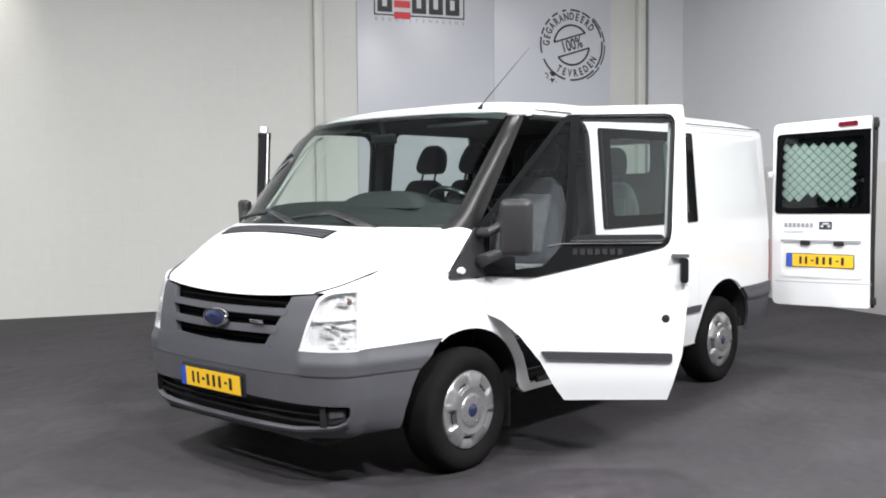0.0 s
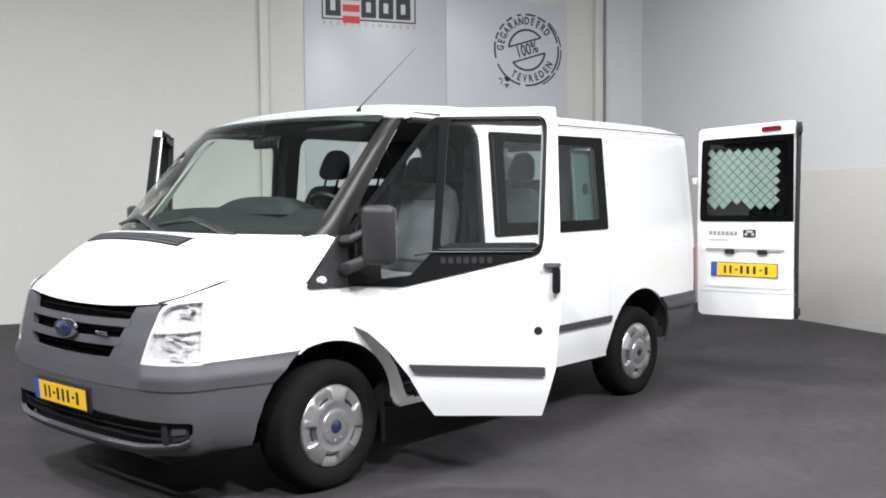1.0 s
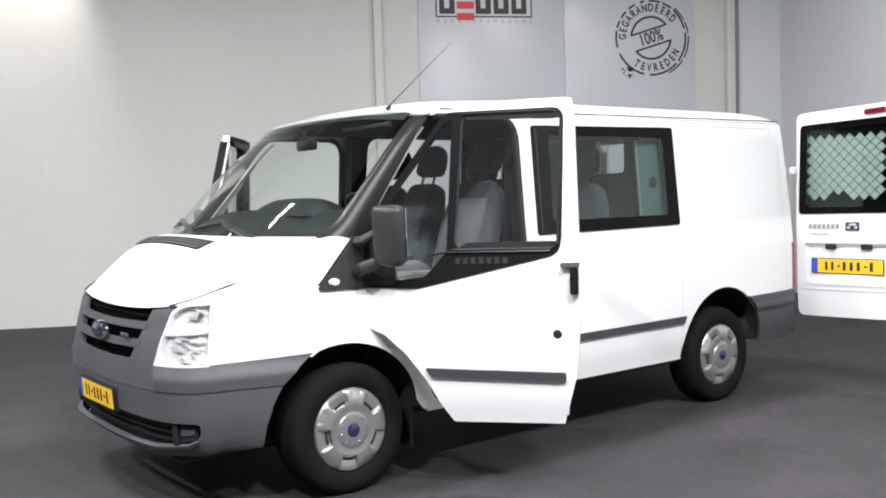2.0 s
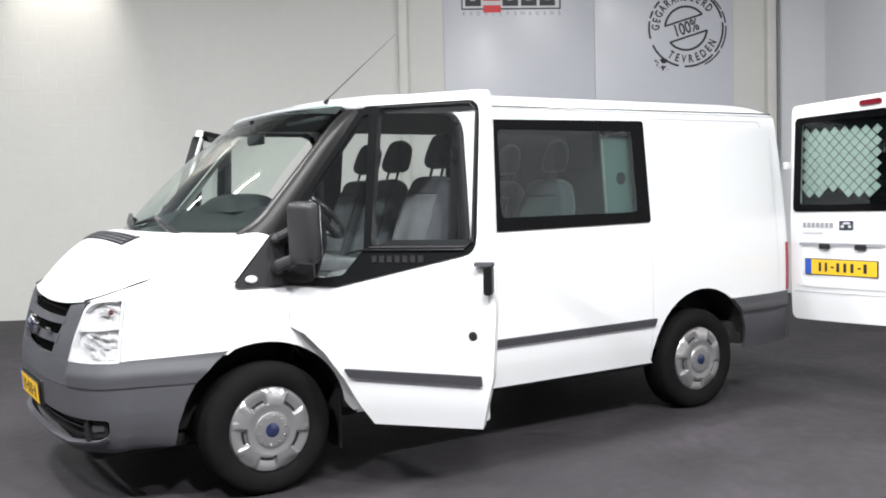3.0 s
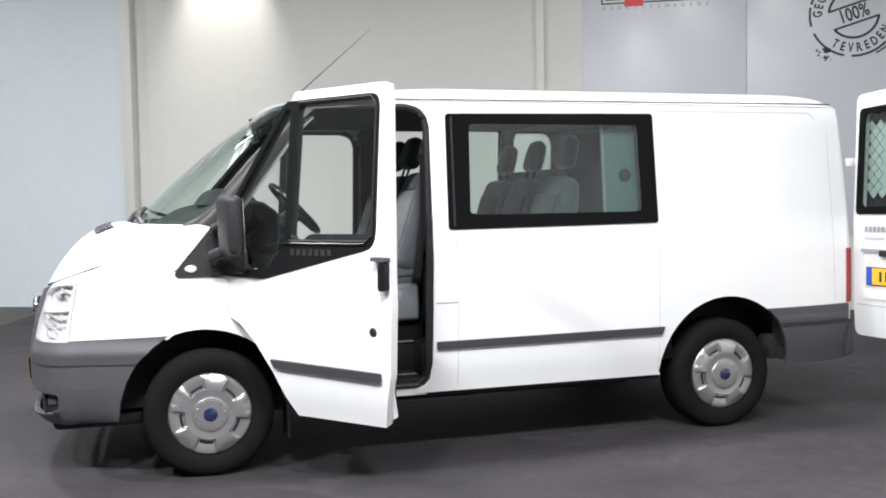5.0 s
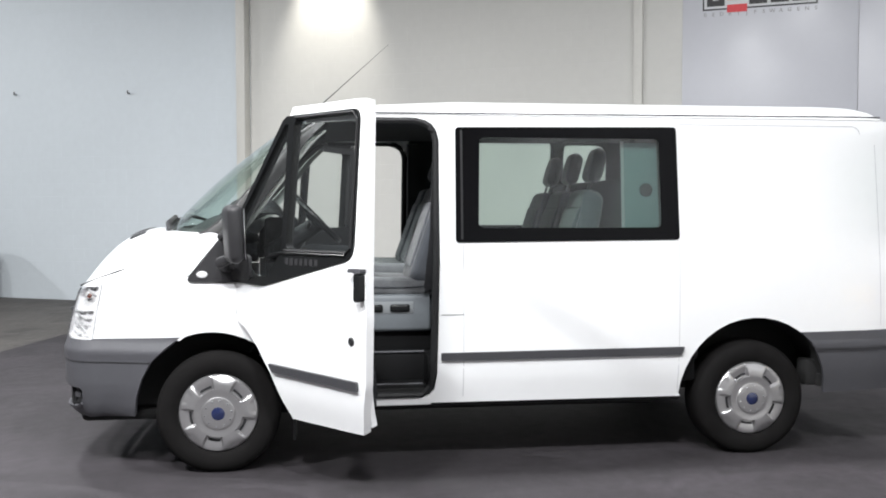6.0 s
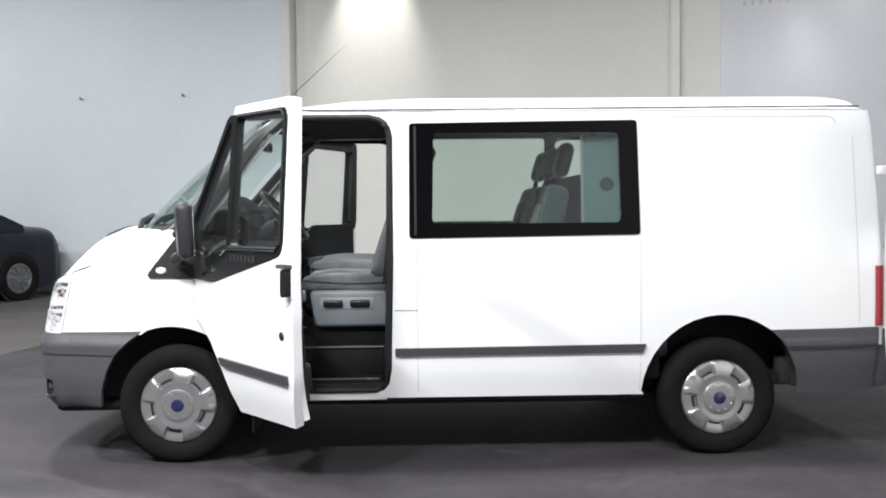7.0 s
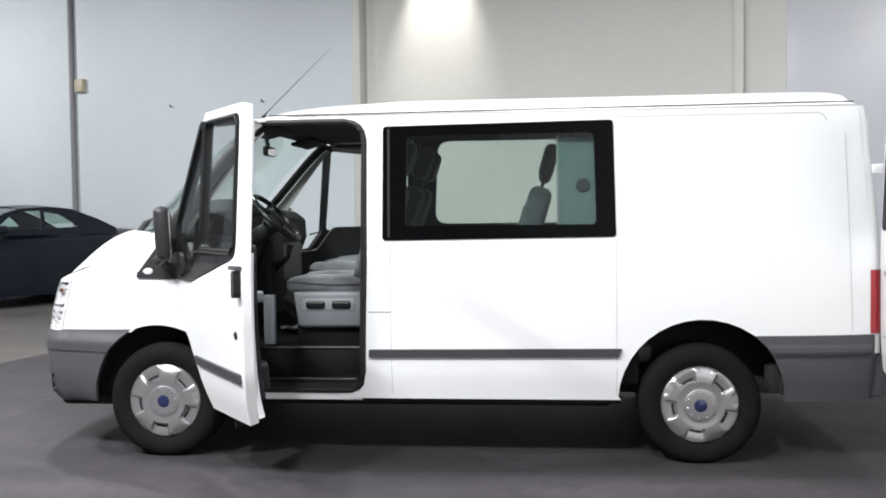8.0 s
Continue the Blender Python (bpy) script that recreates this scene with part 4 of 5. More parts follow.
part("windscreen", surface(screen, 28, 14, -0.985, 0.985, 0, 1), GLASS, van, "raked green-tinted windscreen")
part("windscreen_band", surface(lambda e, t: screen(e, t) + Vector((0.006, 0, -0.008)), 28, 3, -0.985, 0.985, 0.93, 1.0, 0.003), INK, van)
part("cowl", surface(lambda e, t: Vector((-0.372 + 0.30 * abs(e) ** 3 + 0.10 * t, MID + 0.86 * e, 1.256 - 0.010 * abs(e) ** 3 + 0.03 * t)), 24, 3, -1, 1, 0, 1, 0.012), BLACK_PLASTIC, van, "black plastic scuttle under the windscreen")
for sgn in (-1, 1):
    lo_in, lo_out = screen(sgn * 0.985, -0.02), (side if sgn < 0 else far)(0.040, 1.205)
    hi_in, hi_out = screen(sgn * 0.985, 1.0), (side if sgn < 0 else far)(0.545, 1.885)
    lo_back, hi_back = (side if sgn < 0 else far)(0.085, 1.215), (side if sgn < 0 else far)(0.568, 1.874)
    lo_out, hi_out = lo_out + Vector((-0.015, -0.030 * sgn, 0.015)), hi_out + Vector((-0.02, -0.022 * sgn, 0))
    lo_back, hi_back = lo_out + Vector((0.045, 0, -0.01)), hi_out + Vector((0.035, 0.004 * sgn, -0.01))
    lo_in, hi_in = lo_in.lerp(lo_out, 0.08), hi_in.lerp(hi_out, 0.22)
    def pillar(a, t):
        front, outer, back = lo_in.lerp(hi_in, t), lo_out.lerp(hi_out, t), lo_back.lerp(hi_back, t)
        front = front + Vector((-0.07, -0.03 * sgn, 0.0)) * max(0, 1 - t / 0.16) ** 2
        bulge = Vector((-0.012, 0.012 * sgn, 0.012)) * math.sin(min(1, a) * math.pi) * (1 - 0.9 * max(0, (t - 0.6) / 0.4) ** 2)
        sink = Vector((0.012, -0.020 * sgn, -0.022)) * max(0, (t - 0.75) / 0.25) ** 2
        return sink + ((front.lerp(outer, a) + bulge) if a <= 1 else outer.lerp(back, (a - 1) * 1.0))
    part("pillar", surface(pillar, 12, 20, 0, 2, 0, 1, 0.02), PILLAR, van, "satin black windscreen pillar")
    inward = Vector((0.05, -0.03 * sgn, -0.04))
    part("pillar_lining", surface(lambda a, t: pillar(a, t) + inward, 8, 20, 0.0, 1.0, 0.05, 0.97, 0.006), PALE_LINING, van, "pale grey inner pillar lining")
    f = side if sgn < 0 else far
    foot = rounded([(-0.118, 1.009), (-0.142, 1.011), (-0.152, 1.020), (-0.146, 1.034), (-0.085, 1.104), (0.035, 1.262), (0.095, 1.262), (0.100, 1.012)], 0.010)
    part("pillar_foot", sheet(foot, [], lambda a, b: f(a, b, 0.010), 0.02, steps=(0.06, 0.06)), COVER, van, "black plastic corner cover at the pillar's foot")
    bm = lathe([(0.0005, -0.010), (0.018, -0.008), (0.024, 0.0), (0.024, 0.008)], steps=20)
    c = f(-0.073, 1.048, 0.012)
    part("side_marker", move(bm, Matrix.Translation(c) @ (pose(0, 0, 0, 0, 0, 180) if sgn > 0 else Matrix()) @ Matrix.Diagonal((1.25, 1, 0.8, 1))), CLEAR_LENS, van, "small clear oval side marker lamp")

for p0, p1, p2 in (((-0.66, -0.03), (-0.28, 0.075), (0.06, 0.035)), ((-0.10, -0.03), (0.36, 0.085), (0.80, 0.03))):
    up = Vector((-0.012, 0, 0.016))
    pts = [screen(*p0) + up * 0.6, screen((p0[0] + p1[0]) / 2, (p0[1] + p1[1]) / 2) + up * 1.6, screen(*p1) + up * 1.3, screen(*p2) + up * 0.8]
    part("wiper_arm", rod(bmesh.new(), pts, [0.019, 0.016, 0.013, 0.008], 8), WIPER, van, "black wiper arm on the windscreen")
    blade = [screen(p1[0] * 0.55 + p0[0] * 0.45, 0.02) + up * 0.5, screen(*p1) + up * 0.7, screen(p2[0] * 1.12 - p1[0] * 0.12, p2[1] + 0.005) + up * 0.4]
    part("wiper_blade", rod(bmesh.new(), blade, 0.008, 6), BLACK_PLASTIC, van)
part("aerial", rod(bmesh.new(), [(0.50, 0.345, 1.915), (0.52, 0.343, 1.945), (0.915, 0.30, 2.30)], [0.016, 0.0032, 0.0009], 8), SATIN_BLACK, van, "thin black roof aerial")

# ---- wheels ----
def wheel(y_face, facing):
    """A wheel about the origin, its outer face towards -y; facing 1 or -1 turns it."""
    m = Matrix.Diagonal((1, facing, 1, 1))
    tyre = lathe([(0.198, 0.014), (0.214, 0.000), (0.250, -0.012), (0.285, -0.010), (0.308, 0.004), (0.320, 0.026), (0.322, 0.100), (0.320, 0.172), (0.300, 0.196), (0.24, 0.205), (0.195, 0.19)], steps=64)
    return move(tyre, m), m


def hubcap():
    """A dished cover: raised middle, five deep pockets open towards the rim, a shallow scallop between each two."""
    bm = bmesh.new()
    n = 180
    prof = [(0.0005, -0.021), (0.036, -0.021), (0.060, -0.0205), (0.078, -0.0195), (0.083, -0.0185), (0.086, -0.0145), (0.090, -0.0138), (0.104, -0.0155), (0.118, -0.0175), (0.124, -0.0180), (0.1265, -0.0180),
            (0.129, -0.0180), (0.134, -0.0178), (0.140, -0.0175), (0.150, -0.0168), (0.162, -0.0150), (0.174, -0.0125), (0.184, -0.0095), (0.192, -0.006), (0.198, -0.001), (0.203, 0.006), (0.206, 0.013)]
    grid = []
    for r, y0 in prof:
        row = []
        for k in range(n):
            a = k * 360 / n
            off = abs((a - 45 + 36) % 72 - 36)
            y = y0
            if 0.125 < r < 0.199:
                half_w = 16.5
                deep = max(0.0, min(1.0, (half_w + 1.0 - off) / 2.0))
                floor_y = line(r, [(0.126, 0.006), (0.136, 0.0055), (0.150, 0.002), (0.180, -0.003), (0.199, -0.001)])
                y += deep * (max(floor_y, y0) - y0)
            other = abs((a - 81 + 36) % 72 - 36)
            if 0.168 < r < 0.202:
                y += max(0.0, min(1.0, (13 - other - (0.202 - r) * 120) / 2.5)) * line(r, [(0.168, 0.0), (0.178, 0.004), (0.190, 0.005), (0.202, 0.0)])
            row.append(bm.verts.new((r * math.cos(radians(a)), y, r * math.sin(radians(a)))))
        grid.append(row)
    for a, b in zip(grid, grid[1:]):
        for k in range(n):
            bm.faces.new((a[k], a[(k + 1) % n], b[(k + 1) % n], b[k]))
    return bm


for cx, cz in ((0.0, 0.322), (2.933, 0.322)):
    for yy, facing in ((0.02, 1), (2 * MID - 0.02, -1)):
        bmt, mm = wheel(yy, facing)
        at = Matrix.Translation((cx, yy, cz)) @ mm
        tyre = part("wheel", move(bmt, Matrix.Translation((cx, yy, cz))), RUBBER, van, "worn black tyre with a silver hubcap")
        spin = pose(0, 0, 0, 0, 0.5 if cx < 1 else 0, 0)
        part("hubcap", move(hubcap(), at @ spin), SILVER, tyre, "silver plastic hubcap with five slots", smooth=40)
        for k in range(5):
            ang = 45 + 72 * k
            slot = surface(lambda a, r: (r * math.cos(radians(ang + a)), -0.0008, r * math.sin(radians(ang + a))), 8, 1, -13.0, 13.0, 0.1365, 0.1490)
            part("slot", move(slot, at @ spin), INK, tyre)
        for k in range(10):
            ang = radians(36 * k + 10)
            bm = lathe([(0.0005, -0.0245), (0.004, -0.0235), (0.0055, -0.018)], steps=8, centre=(0, 0, 0))
            part("stud", move(bm, at @ spin @ Matrix.Translation((0.069 * math.cos(ang), 0.0, 0.069 * math.sin(ang)))), CHROME, tyre)
        part("wheel_badge", move(lathe([(0.0005, -0.0250), (0.030, -0.0240), (0.037, -0.0195)], steps=24), at), BLUE, tyre, "blue round centre badge")

# arches, underside, mud flaps
for cx, cz, r in ((FA[0], FA[1], 0.434), (RA[0], RA[1], 0.450)):
    for f, sg in ((side, 1), (far, -1)):
        def well(a, t):
            x = cx + r * math.cos(radians(a))
            return Vector((x, f(x, 0.6).y + sg * (0.03 + 0.28 * t), cz + r * math.sin(radians(a))))
        part("wheel_arch_liner", surface(well, 20, 3, 6, 172, 0, 1, 0.004), WELL, van, "black wheel arch liner")
        back = [(cx + (r + 0.004) * math.cos(radians(a)), cz + (r + 0.004) * math.sin(radians(a))) for a in range(0, 181, 10)]
        part("wheel_arch_back", sheet(back, [], lambda a, b: Vector((a, f(cx, 0.6).y + sg * 0.30, b)), 0.0, step=0.5), WELL, van)
for yy in (0.20, 2 * MID - 0.30):
    part("chassis_rail", boxes(((2.47, yy, 0.52), (2.70, yy + 0.10, 0.61)), bevel=0.012), GREY_PLASTIC, van, "grey chassis rail in the wheel well")
    part("door_striker", boxes(((1.150, yy - 0.165 if yy < 1 else yy + 0.24, 0.895), (1.168, yy - 0.150 if yy < 1 else yy + 0.255, 0.925)), bevel=0.003), CHROME, van, "bright steel door striker")
part("underbody", boxes(((-0.55, 0.34, 0.24), (2.50, 2 * MID - 0.34, 0.44)), ((2.50, 0.45, 0.30), (3.60, 2 * MID - 0.45, 0.44)), bevel=0.03), WELL, van, "black underbody and frame")
part("undertray", boxes(((-0.76, 0.30, 0.235), (-0.30, 2 * MID - 0.30, 0.30)), ((-0.30, 0.40, 0.20), (0.30, 2 * MID - 0.40, 0.26)), bevel=0.03), WELL, van, "black tray under the engine")
part("floor_pan", boxes(((0.45, 0.05, 0.37), (2.50, 2 * MID - 0.05, 0.42)), ((3.36, 0.06, 0.37), (3.78, 2 * MID - 0.06, 0.44))), WELL, van)
for yy in (0.06, 2 * MID - 0.26):
    part("mud_flap", boxes(((0.385, yy, 0.155), (0.40, yy + 0.20, 0.50)), bevel=0.005), BLACK_PLASTIC, van, "black rubber mud flap")
    part("spring_bracket", boxes(((3.30, yy + 0.03, 0.37), (3.42, yy + 0.15, 0.52)), bevel=0.02), WELL, van)

# ---- cab doors: built shut, then swung about the hinge ----
DOOR_SKIN = [(0.110, 0.83), (0.110, 1.010), (0.40, 1.005), (1.03, 1.150), (1.060, 1.160), (1.078, 1.177), (1.088, 1.200), (1.094, 1.235), (1.112, 1.765), (1.111, 1.795), (1.103, 1.818), (1.087, 1.833), (1.062, 1.838), (0.585, 1.838), (0.605, 1.878), (1.108, 1.881), (1.150, 1.877), (1.160, 1.80), (1.174, 1.2), (1.176, 0.9), (1.152, 0.6), (1.112, 0.45), (1.085, 0.355), (0.550, 0.350), (0.495, 0.430), (0.425, 0.560), (0.325, 0.690), (0.225, 0.780)]
DOOR_FRAME = [(0.110, 1.013), (0.40, 1.008), (1.03, 1.153), (1.058, 1.163), (1.076, 1.179), (1.086, 1.202), (1.092, 1.236), (1.110, 1.765), (1.109, 1.794), (1.101, 1.816), (1.086, 1.831), (1.062, 1.836), (0.568, 1.836), (0.535, 1.815), (0.112, 1.275)]
MAIN_GLASS = rounded([(0.585, 1.196), (1.072, 1.196), (1.096, 1.818), (0.632, 1.818)], 0.035)
QUARTER = rounded([(0.165, 1.14), (0.30, 1.045), (0.44, 1.062), (0.548, 1.180), (0.585, 1.80), (0.560, 1.80), (0.172, 1.315)], 0.015)
HINGE = Vector((0.13, 0.03, 0))


def cab_door(name, f, sgn, swing, label, shift=(0, 0, 0), mirror=1.0):
    door = part(name, sheet(DOOR_SKIN, [], lambda a, b: f(a, b, 0.003), 0.045, steps=(0.16, 0.07)), PAINT, van, label)
    part("window_frame", sheet(DOOR_FRAME, [MAIN_GLASS, QUARTER], lambda a, b: f(a, b, 0.010), 0.045, steps=(0.2, 0.1)), SATIN_BLACK, door, "black window surround with lower cover")
    part("door_glass", sheet(MAIN_GLASS, [], lambda a, b: f(a, b, -0.008), 0.0, steps=(0.3, 0.15)), GLASS_CLEAR, door)
    part("quarter_glass", sheet(QUARTER, [], lambda a, b: f(a, b, -0.006), 0.0, steps=(0.3, 0.15)), GLASS_CLEAR, door)
    part("frame_bead", rod(bmesh.new(), [f(x, z, 0.014) for x, z in ((0.58, 1.190), (1.045, 1.190), (1.076, 1.212), (1.101, 1.785), (1.070, 1.824), (0.64, 1.826))], 0.006, 6), BLACK_PLASTIC, door)
    part("lower_bead", rod(bmesh.new(), [f(x, z, 0.014) for x, z in ((0.46, 1.163), (0.54, 1.178), (1.04, 1.178))], 0.006, 6), SATIN_BLACK, door)
    part("frame_edge", sheet([(0.118, 1.20), (0.150, 1.20), (0.155, 1.30), (0.575, 1.815), (0.540, 1.825), (0.118, 1.285)] if sgn < 0 else [(0.118, 1.20), (0.140, 1.20), (0.150, 1.30), (0.558, 1.815), (0.540, 1.820), (0.118, 1.285)], [], lambda a, b: f(a, b, -0.046), 0.008, steps=(0.2, 0.1)), PAINT if sgn < 0 else BLACK_PLASTIC, door)
    part("frame_seal", sheet([(0.600, 1.832), (1.100, 1.832), (1.135, 1.870), (0.612, 1.872)], [], lambda a, b: f(a, b, -0.043), 0.006, steps=(0.3, 0.2)), CAB_RUBBER, door)
    for k in range(7):
        # raised model lettering, as plain bars
        x = 0.590 + k * 0.038
        part("raised_bar", sheet([(x, 1.122), (x + 0.024, 1.122), (x + 0.024, 1.152), (x, 1.152)], [], lambda a, b: f(a, b, 0.014), 0.006, step=1), COVER, door)
    strip_out = rounded([(0.452, 0.577), (1.100, 0.565), (1.100, 0.608), (0.425, 0.619)], 0.008)
    part("rubbing_strip", sheet(strip_out, [], lambda a, b: f(a, b, 0.017), 0.014, steps=(0.2, 0.06)), STRIP, door, "dark grey rubbing strip")
    cup = rounded([(1.095, 0.960), (1.170, 0.960), (1.172, 1.112), (1.095, 1.112)], 0.025)
    part("handle_cup", sheet(cup, [], lambda a, b: f(a, b, 0.006), 0.006, step=0.2), PAINT, door)
    grip = rounded([(1.132, 0.978), (1.171, 0.978), (1.172, 1.104), (1.134, 1.104)], 0.018)
    part("door_handle", sheet(grip, [], lambda a, b: f(a, b, 0.042), 0.034, step=0.2), SATIN_BLACK, door, "black pull handle")
    part("handle_top", sheet(rounded([(1.088, 1.107), (1.174, 1.107), (1.174, 1.125), (1.092, 1.125)], 0.004), [], lambda a, b: f(a, b, 0.040), 0.036, step=0.2), GREY_PLASTIC, door)
    c = f(1.066, 0.79, 0.004)
    cap = lathe([(0.0005, -0.006), (0.016, -0.005), (0.021, 0.0), (0.021, 0.004)], steps=20)
    part("lock", move(cap, Matrix.Translation(c) @ Matrix.Diagonal((1, sgn, 1, 1))), BLACK_PLASTIC, door, "round black door lock")
    # inner face: steel return, dark card with an armrest and pocket
    part("door_shell", sheet([(0.14, 0.85), (0.14, 1.05), (0.42, 1.04), (1.00, 1.17), (1.125, 1.18), (1.10, 0.385), (0.58, 0.375), (0.45, 0.575), (0.33, 0.72)], [], lambda a, b: f(a, b, -0.044), 0.03, steps=(0.3, 0.12)), PAINT, door)
    part("door_card", sheet(rounded([(0.17, 0.86), (0.17, 1.025), (0.44, 1.040), (0.565, 1.175), (0.62, 1.215), (1.075, 1.215), (1.085, 0.46), (0.60, 0.45), (0.47, 0.63), (0.35, 0.77)], 0.03), [], lambda a, b: f(a, b, -0.085), 0.022, steps=(0.3, 0.12)), DASH, door, "dark moulded door card")
    part("door_pocket", sheet(rounded([(0.45, 0.62), (0.62, 0.49), (1.04, 0.49), (1.04, 0.64)], 0.03), [], lambda a, b: f(a, b, -0.107), 0.05, step=0.3), DASH, door)
    part("armrest", sheet(rounded([(0.50, 0.90), (1.02, 0.93), (1.02, 0.985), (0.50, 0.965)], 0.02), [], lambda a, b: f(a, b, -0.107), 0.055, step=0.3), DASH_GREY, door)
    back_edge = DOOR_FRAME[4:9] if sgn > 0 else [(1.130, 1.179), (1.148, 1.24), (1.140, 1.80), (1.128, 1.86), (1.09, 1.83)]
    part("frame_back", sheet(back_edge + [(1.088, 1.80), (1.068, 1.24)], [], lambda a, b: f(a, b, -0.042), 0.03, steps=(0.3, 0.2)), PAINT if sgn > 0 else BLACK_PLASTIC, door)
    part("frame_top", sheet([(1.098, 1.796), (1.090, 1.816), (1.062, 1.834), (0.60, 1.834), (0.64, 1.805), (1.05, 1.79)], [], lambda a, b: f(a, b, -0.042), 0.03, steps=(0.3, 0.2)), PAINT if sgn > 0 else BLACK_PLASTIC, door)
    # latch marks on the closing edge
    e = f(1.164, 1.00, -0.03)
    part("latch", boxes((e + Vector((-0.006, -0.008, -0.030)), e + Vector((0.003, 0.012, 0.030))), bevel=0.002), INK, door)
    for dz in (-0.075, 0.060, 0.095):
        q = f(1.172, 1.00 + dz, -0.022)
        part("edge_screw", move(lathe([(0.0005, 0.0), (0.006, 0.001), (0.007, 0.004)], steps=10), Matrix.Translation(q) @ pose(0, 0, 0, 0, 0, 90)), INK, door)
    # mirror on an arm ahead of the glass
    head = boxes(((-0.040, -0.090, -0.145), (0.040, 0.090, 0.145)), bevel=0.036, seg=4)
    for v in head.verts:
        low = max(0.0, -v.co.z / 0.145)
        v.co.y *= 1.0 - 0.14 * low ** 3 - 0.05 * max(0.0, v.co.z / 0.145)
        v.co.x *= 1.0 - 0.10 * low ** 3
    base = f(0.275, 1.27, 0.0)
    stand = Matrix.Translation(base + Vector((0.025, -sgn * 0.12 * mirror, 0.0))) @ pose(0, 0, 0, 0, 0, sgn * 70) @ Matrix.Scale(mirror, 4)
    shell = part("mirror", move(head, stand), COVER, door, "large black door mirror")
    glass = boxes(((0.037, -0.074, -0.126), (0.0425, 0.074, 0.126)), bevel=0.002)
    part("mirror_glass", move(glass, stand), MIRROR, door)
    part("mirror_arm", rod(bmesh.new(), [f(0.135, 1.095, 0.0), f(0.125, 1.10, 0.06), f(0.165, 1.12, 0.105), base + Vector((-0.01, -sgn * 0.09, -0.11))], [0.036, 0.033, 0.030, 0.026], 10), COVER, door)
    part("mirror_arm", rod(bmesh.new(), [f(0.130, 1.235, 0.0), f(0.125, 1.24, 0.06), f(0.165, 1.25, 0.10), base + Vector((-0.01, -sgn * 0.08, 0.03))], [0.030, 0.028, 0.025, 0.022], 10), COVER, door)
    part("mirror_base", sheet(rounded([(0.125, 1.025), (0.30, 1.03), (0.29, 1.16), (0.16, 1.16)], 0.03), [], lambda a, b: f(a, b, 0.022), 0.02, step=0.2), COVER, door)
    pivot = Vector((HINGE.x, HINGE.y if sgn > 0 else 2 * MID - HINGE.y, 0))
    door.matrix_local = Matrix.Translation(Vector(shift)) @ Matrix.Translation(pivot + Vector((0, 0, 0.85))) @ pose(0, 0, 0, 0, 0, -swing * sgn) @ pose(0, 0, 0, 2.2 * sgn, 0, 0) @ Matrix.Translation(-pivot - Vector((0, 0, 0.85)))
    return door


cab_door("driver_door", side, 1, 52, "white cab door standing open")
cab_door("passenger_door", far, -1, 52, "white cab door standing open", (0.03, -0.025, 0.03), 0.74)

# ---- rear door, swung right round ----
RD = Matrix.Translation((3.842, 0.005, 0)) @ pose(0, 0, 0, 0, 0, -90 + 3)
# local: x runs from the hinge outwards, -y is the door's outer face
def rear(a, b, out=0.0):
    lean = line(b, [(0.5, 0.012), (0.7, 0.0), (1.2, 0.0), (1.98, 0.035)])
    return Vector((a, -out + lean - 0.018 * math.sin(max(0, min(1, a / 0.8)) * math.pi), b))


def rear_part(name, outline, holes, mat, thick, out, parent, label="", step=(0.2, 0.12)):
    return part(name, move(sheet(outline, holes, lambda a, b: rear(a, b, out), thick, steps=step), RD), mat, parent, label)


rd_out = rounded([(0.005, 0.505, 0.05), (0.756, 0.515, 0.02), (0.740, 1.995, 0.02), (-0.01, 1.960, 0.05)], 0.03)
rd_win = rounded([(0.045, 1.262), (0.725, 1.268), (0.715, 1.862), (0.045, 1.850)], 0.03)
rear_door = rear_part("rear_door", rd_out, [rd_win], PAINT, 0.05, 0.0, van, "white rear door swung open beside the van")
rear_part("window_border", rounded([(0.020, 1.238), (0.748, 1.245, 0.006), (0.735, 1.898, 0.006), (0.022, 1.875)], 0.035), [rounded([(0.075, 1.285), (0.70, 1.292), (0.69, 1.845), (0.075, 1.838)], 0.03)], BORDER, 0.006, 0.006, rear_door, "black window border")
rear_part("rear_window", rounded([(0.06, 1.27), (0.715, 1.275), (0.705, 1.86), (0.06, 1.85)], 0.03), [], GLASS_REAR, 0.0, 0.001, rear_door, "tinted rear window")
rear_part("door_inner", rd_out, [rounded([(0.07, 1.29), (0.70, 1.295), (0.69, 1.84), (0.07, 1.835)], 0.03)], DASH, 0.008, -0.052, rear_door)
# mesh guard behind the glass: pale backing seen through crossing dark wires
gx0, gx1, gz0, gz1 = 0.088, 0.60, 1.33, 1.80
cell = 0.073
bm = bmesh.new()
tiles = []
for i in range(-2, 12):
    for k in range(-2, 14):
        cx, cz = gx0 + (i + 0.5 * (k % 2)) * cell, gz0 + k * cell / 2
        if gx0 <= cx <= gx1 + 0.01 and gz0 + 0.02 <= cz <= gz1 and not (k < 2 and 2 <= i <= 3):
            h = cell / 2 - 0.0035
            tiles.append([(cx - h, cz), (cx, cz - h), (cx + h, cz), (cx, cz + h)])
for q in tiles:
    bm.faces.new([bm.verts.new(RD @ rear(a, b, -0.030)) for a, b in q])
thicken(bm, 0.004)
rear_part("guard_backing", rounded([(0.06, 1.28), (0.71, 1.285), (0.70, 1.85), (0.06, 1.845)], 0.03), [], BORDER, 0.003, -0.040, rear_door)
guard = part("mesh_guard", bm, MESH_STEEL, rear_door, "pale diamond-pattern guard behind the rear window", smooth=10)
guard["kind"] = "stuff"
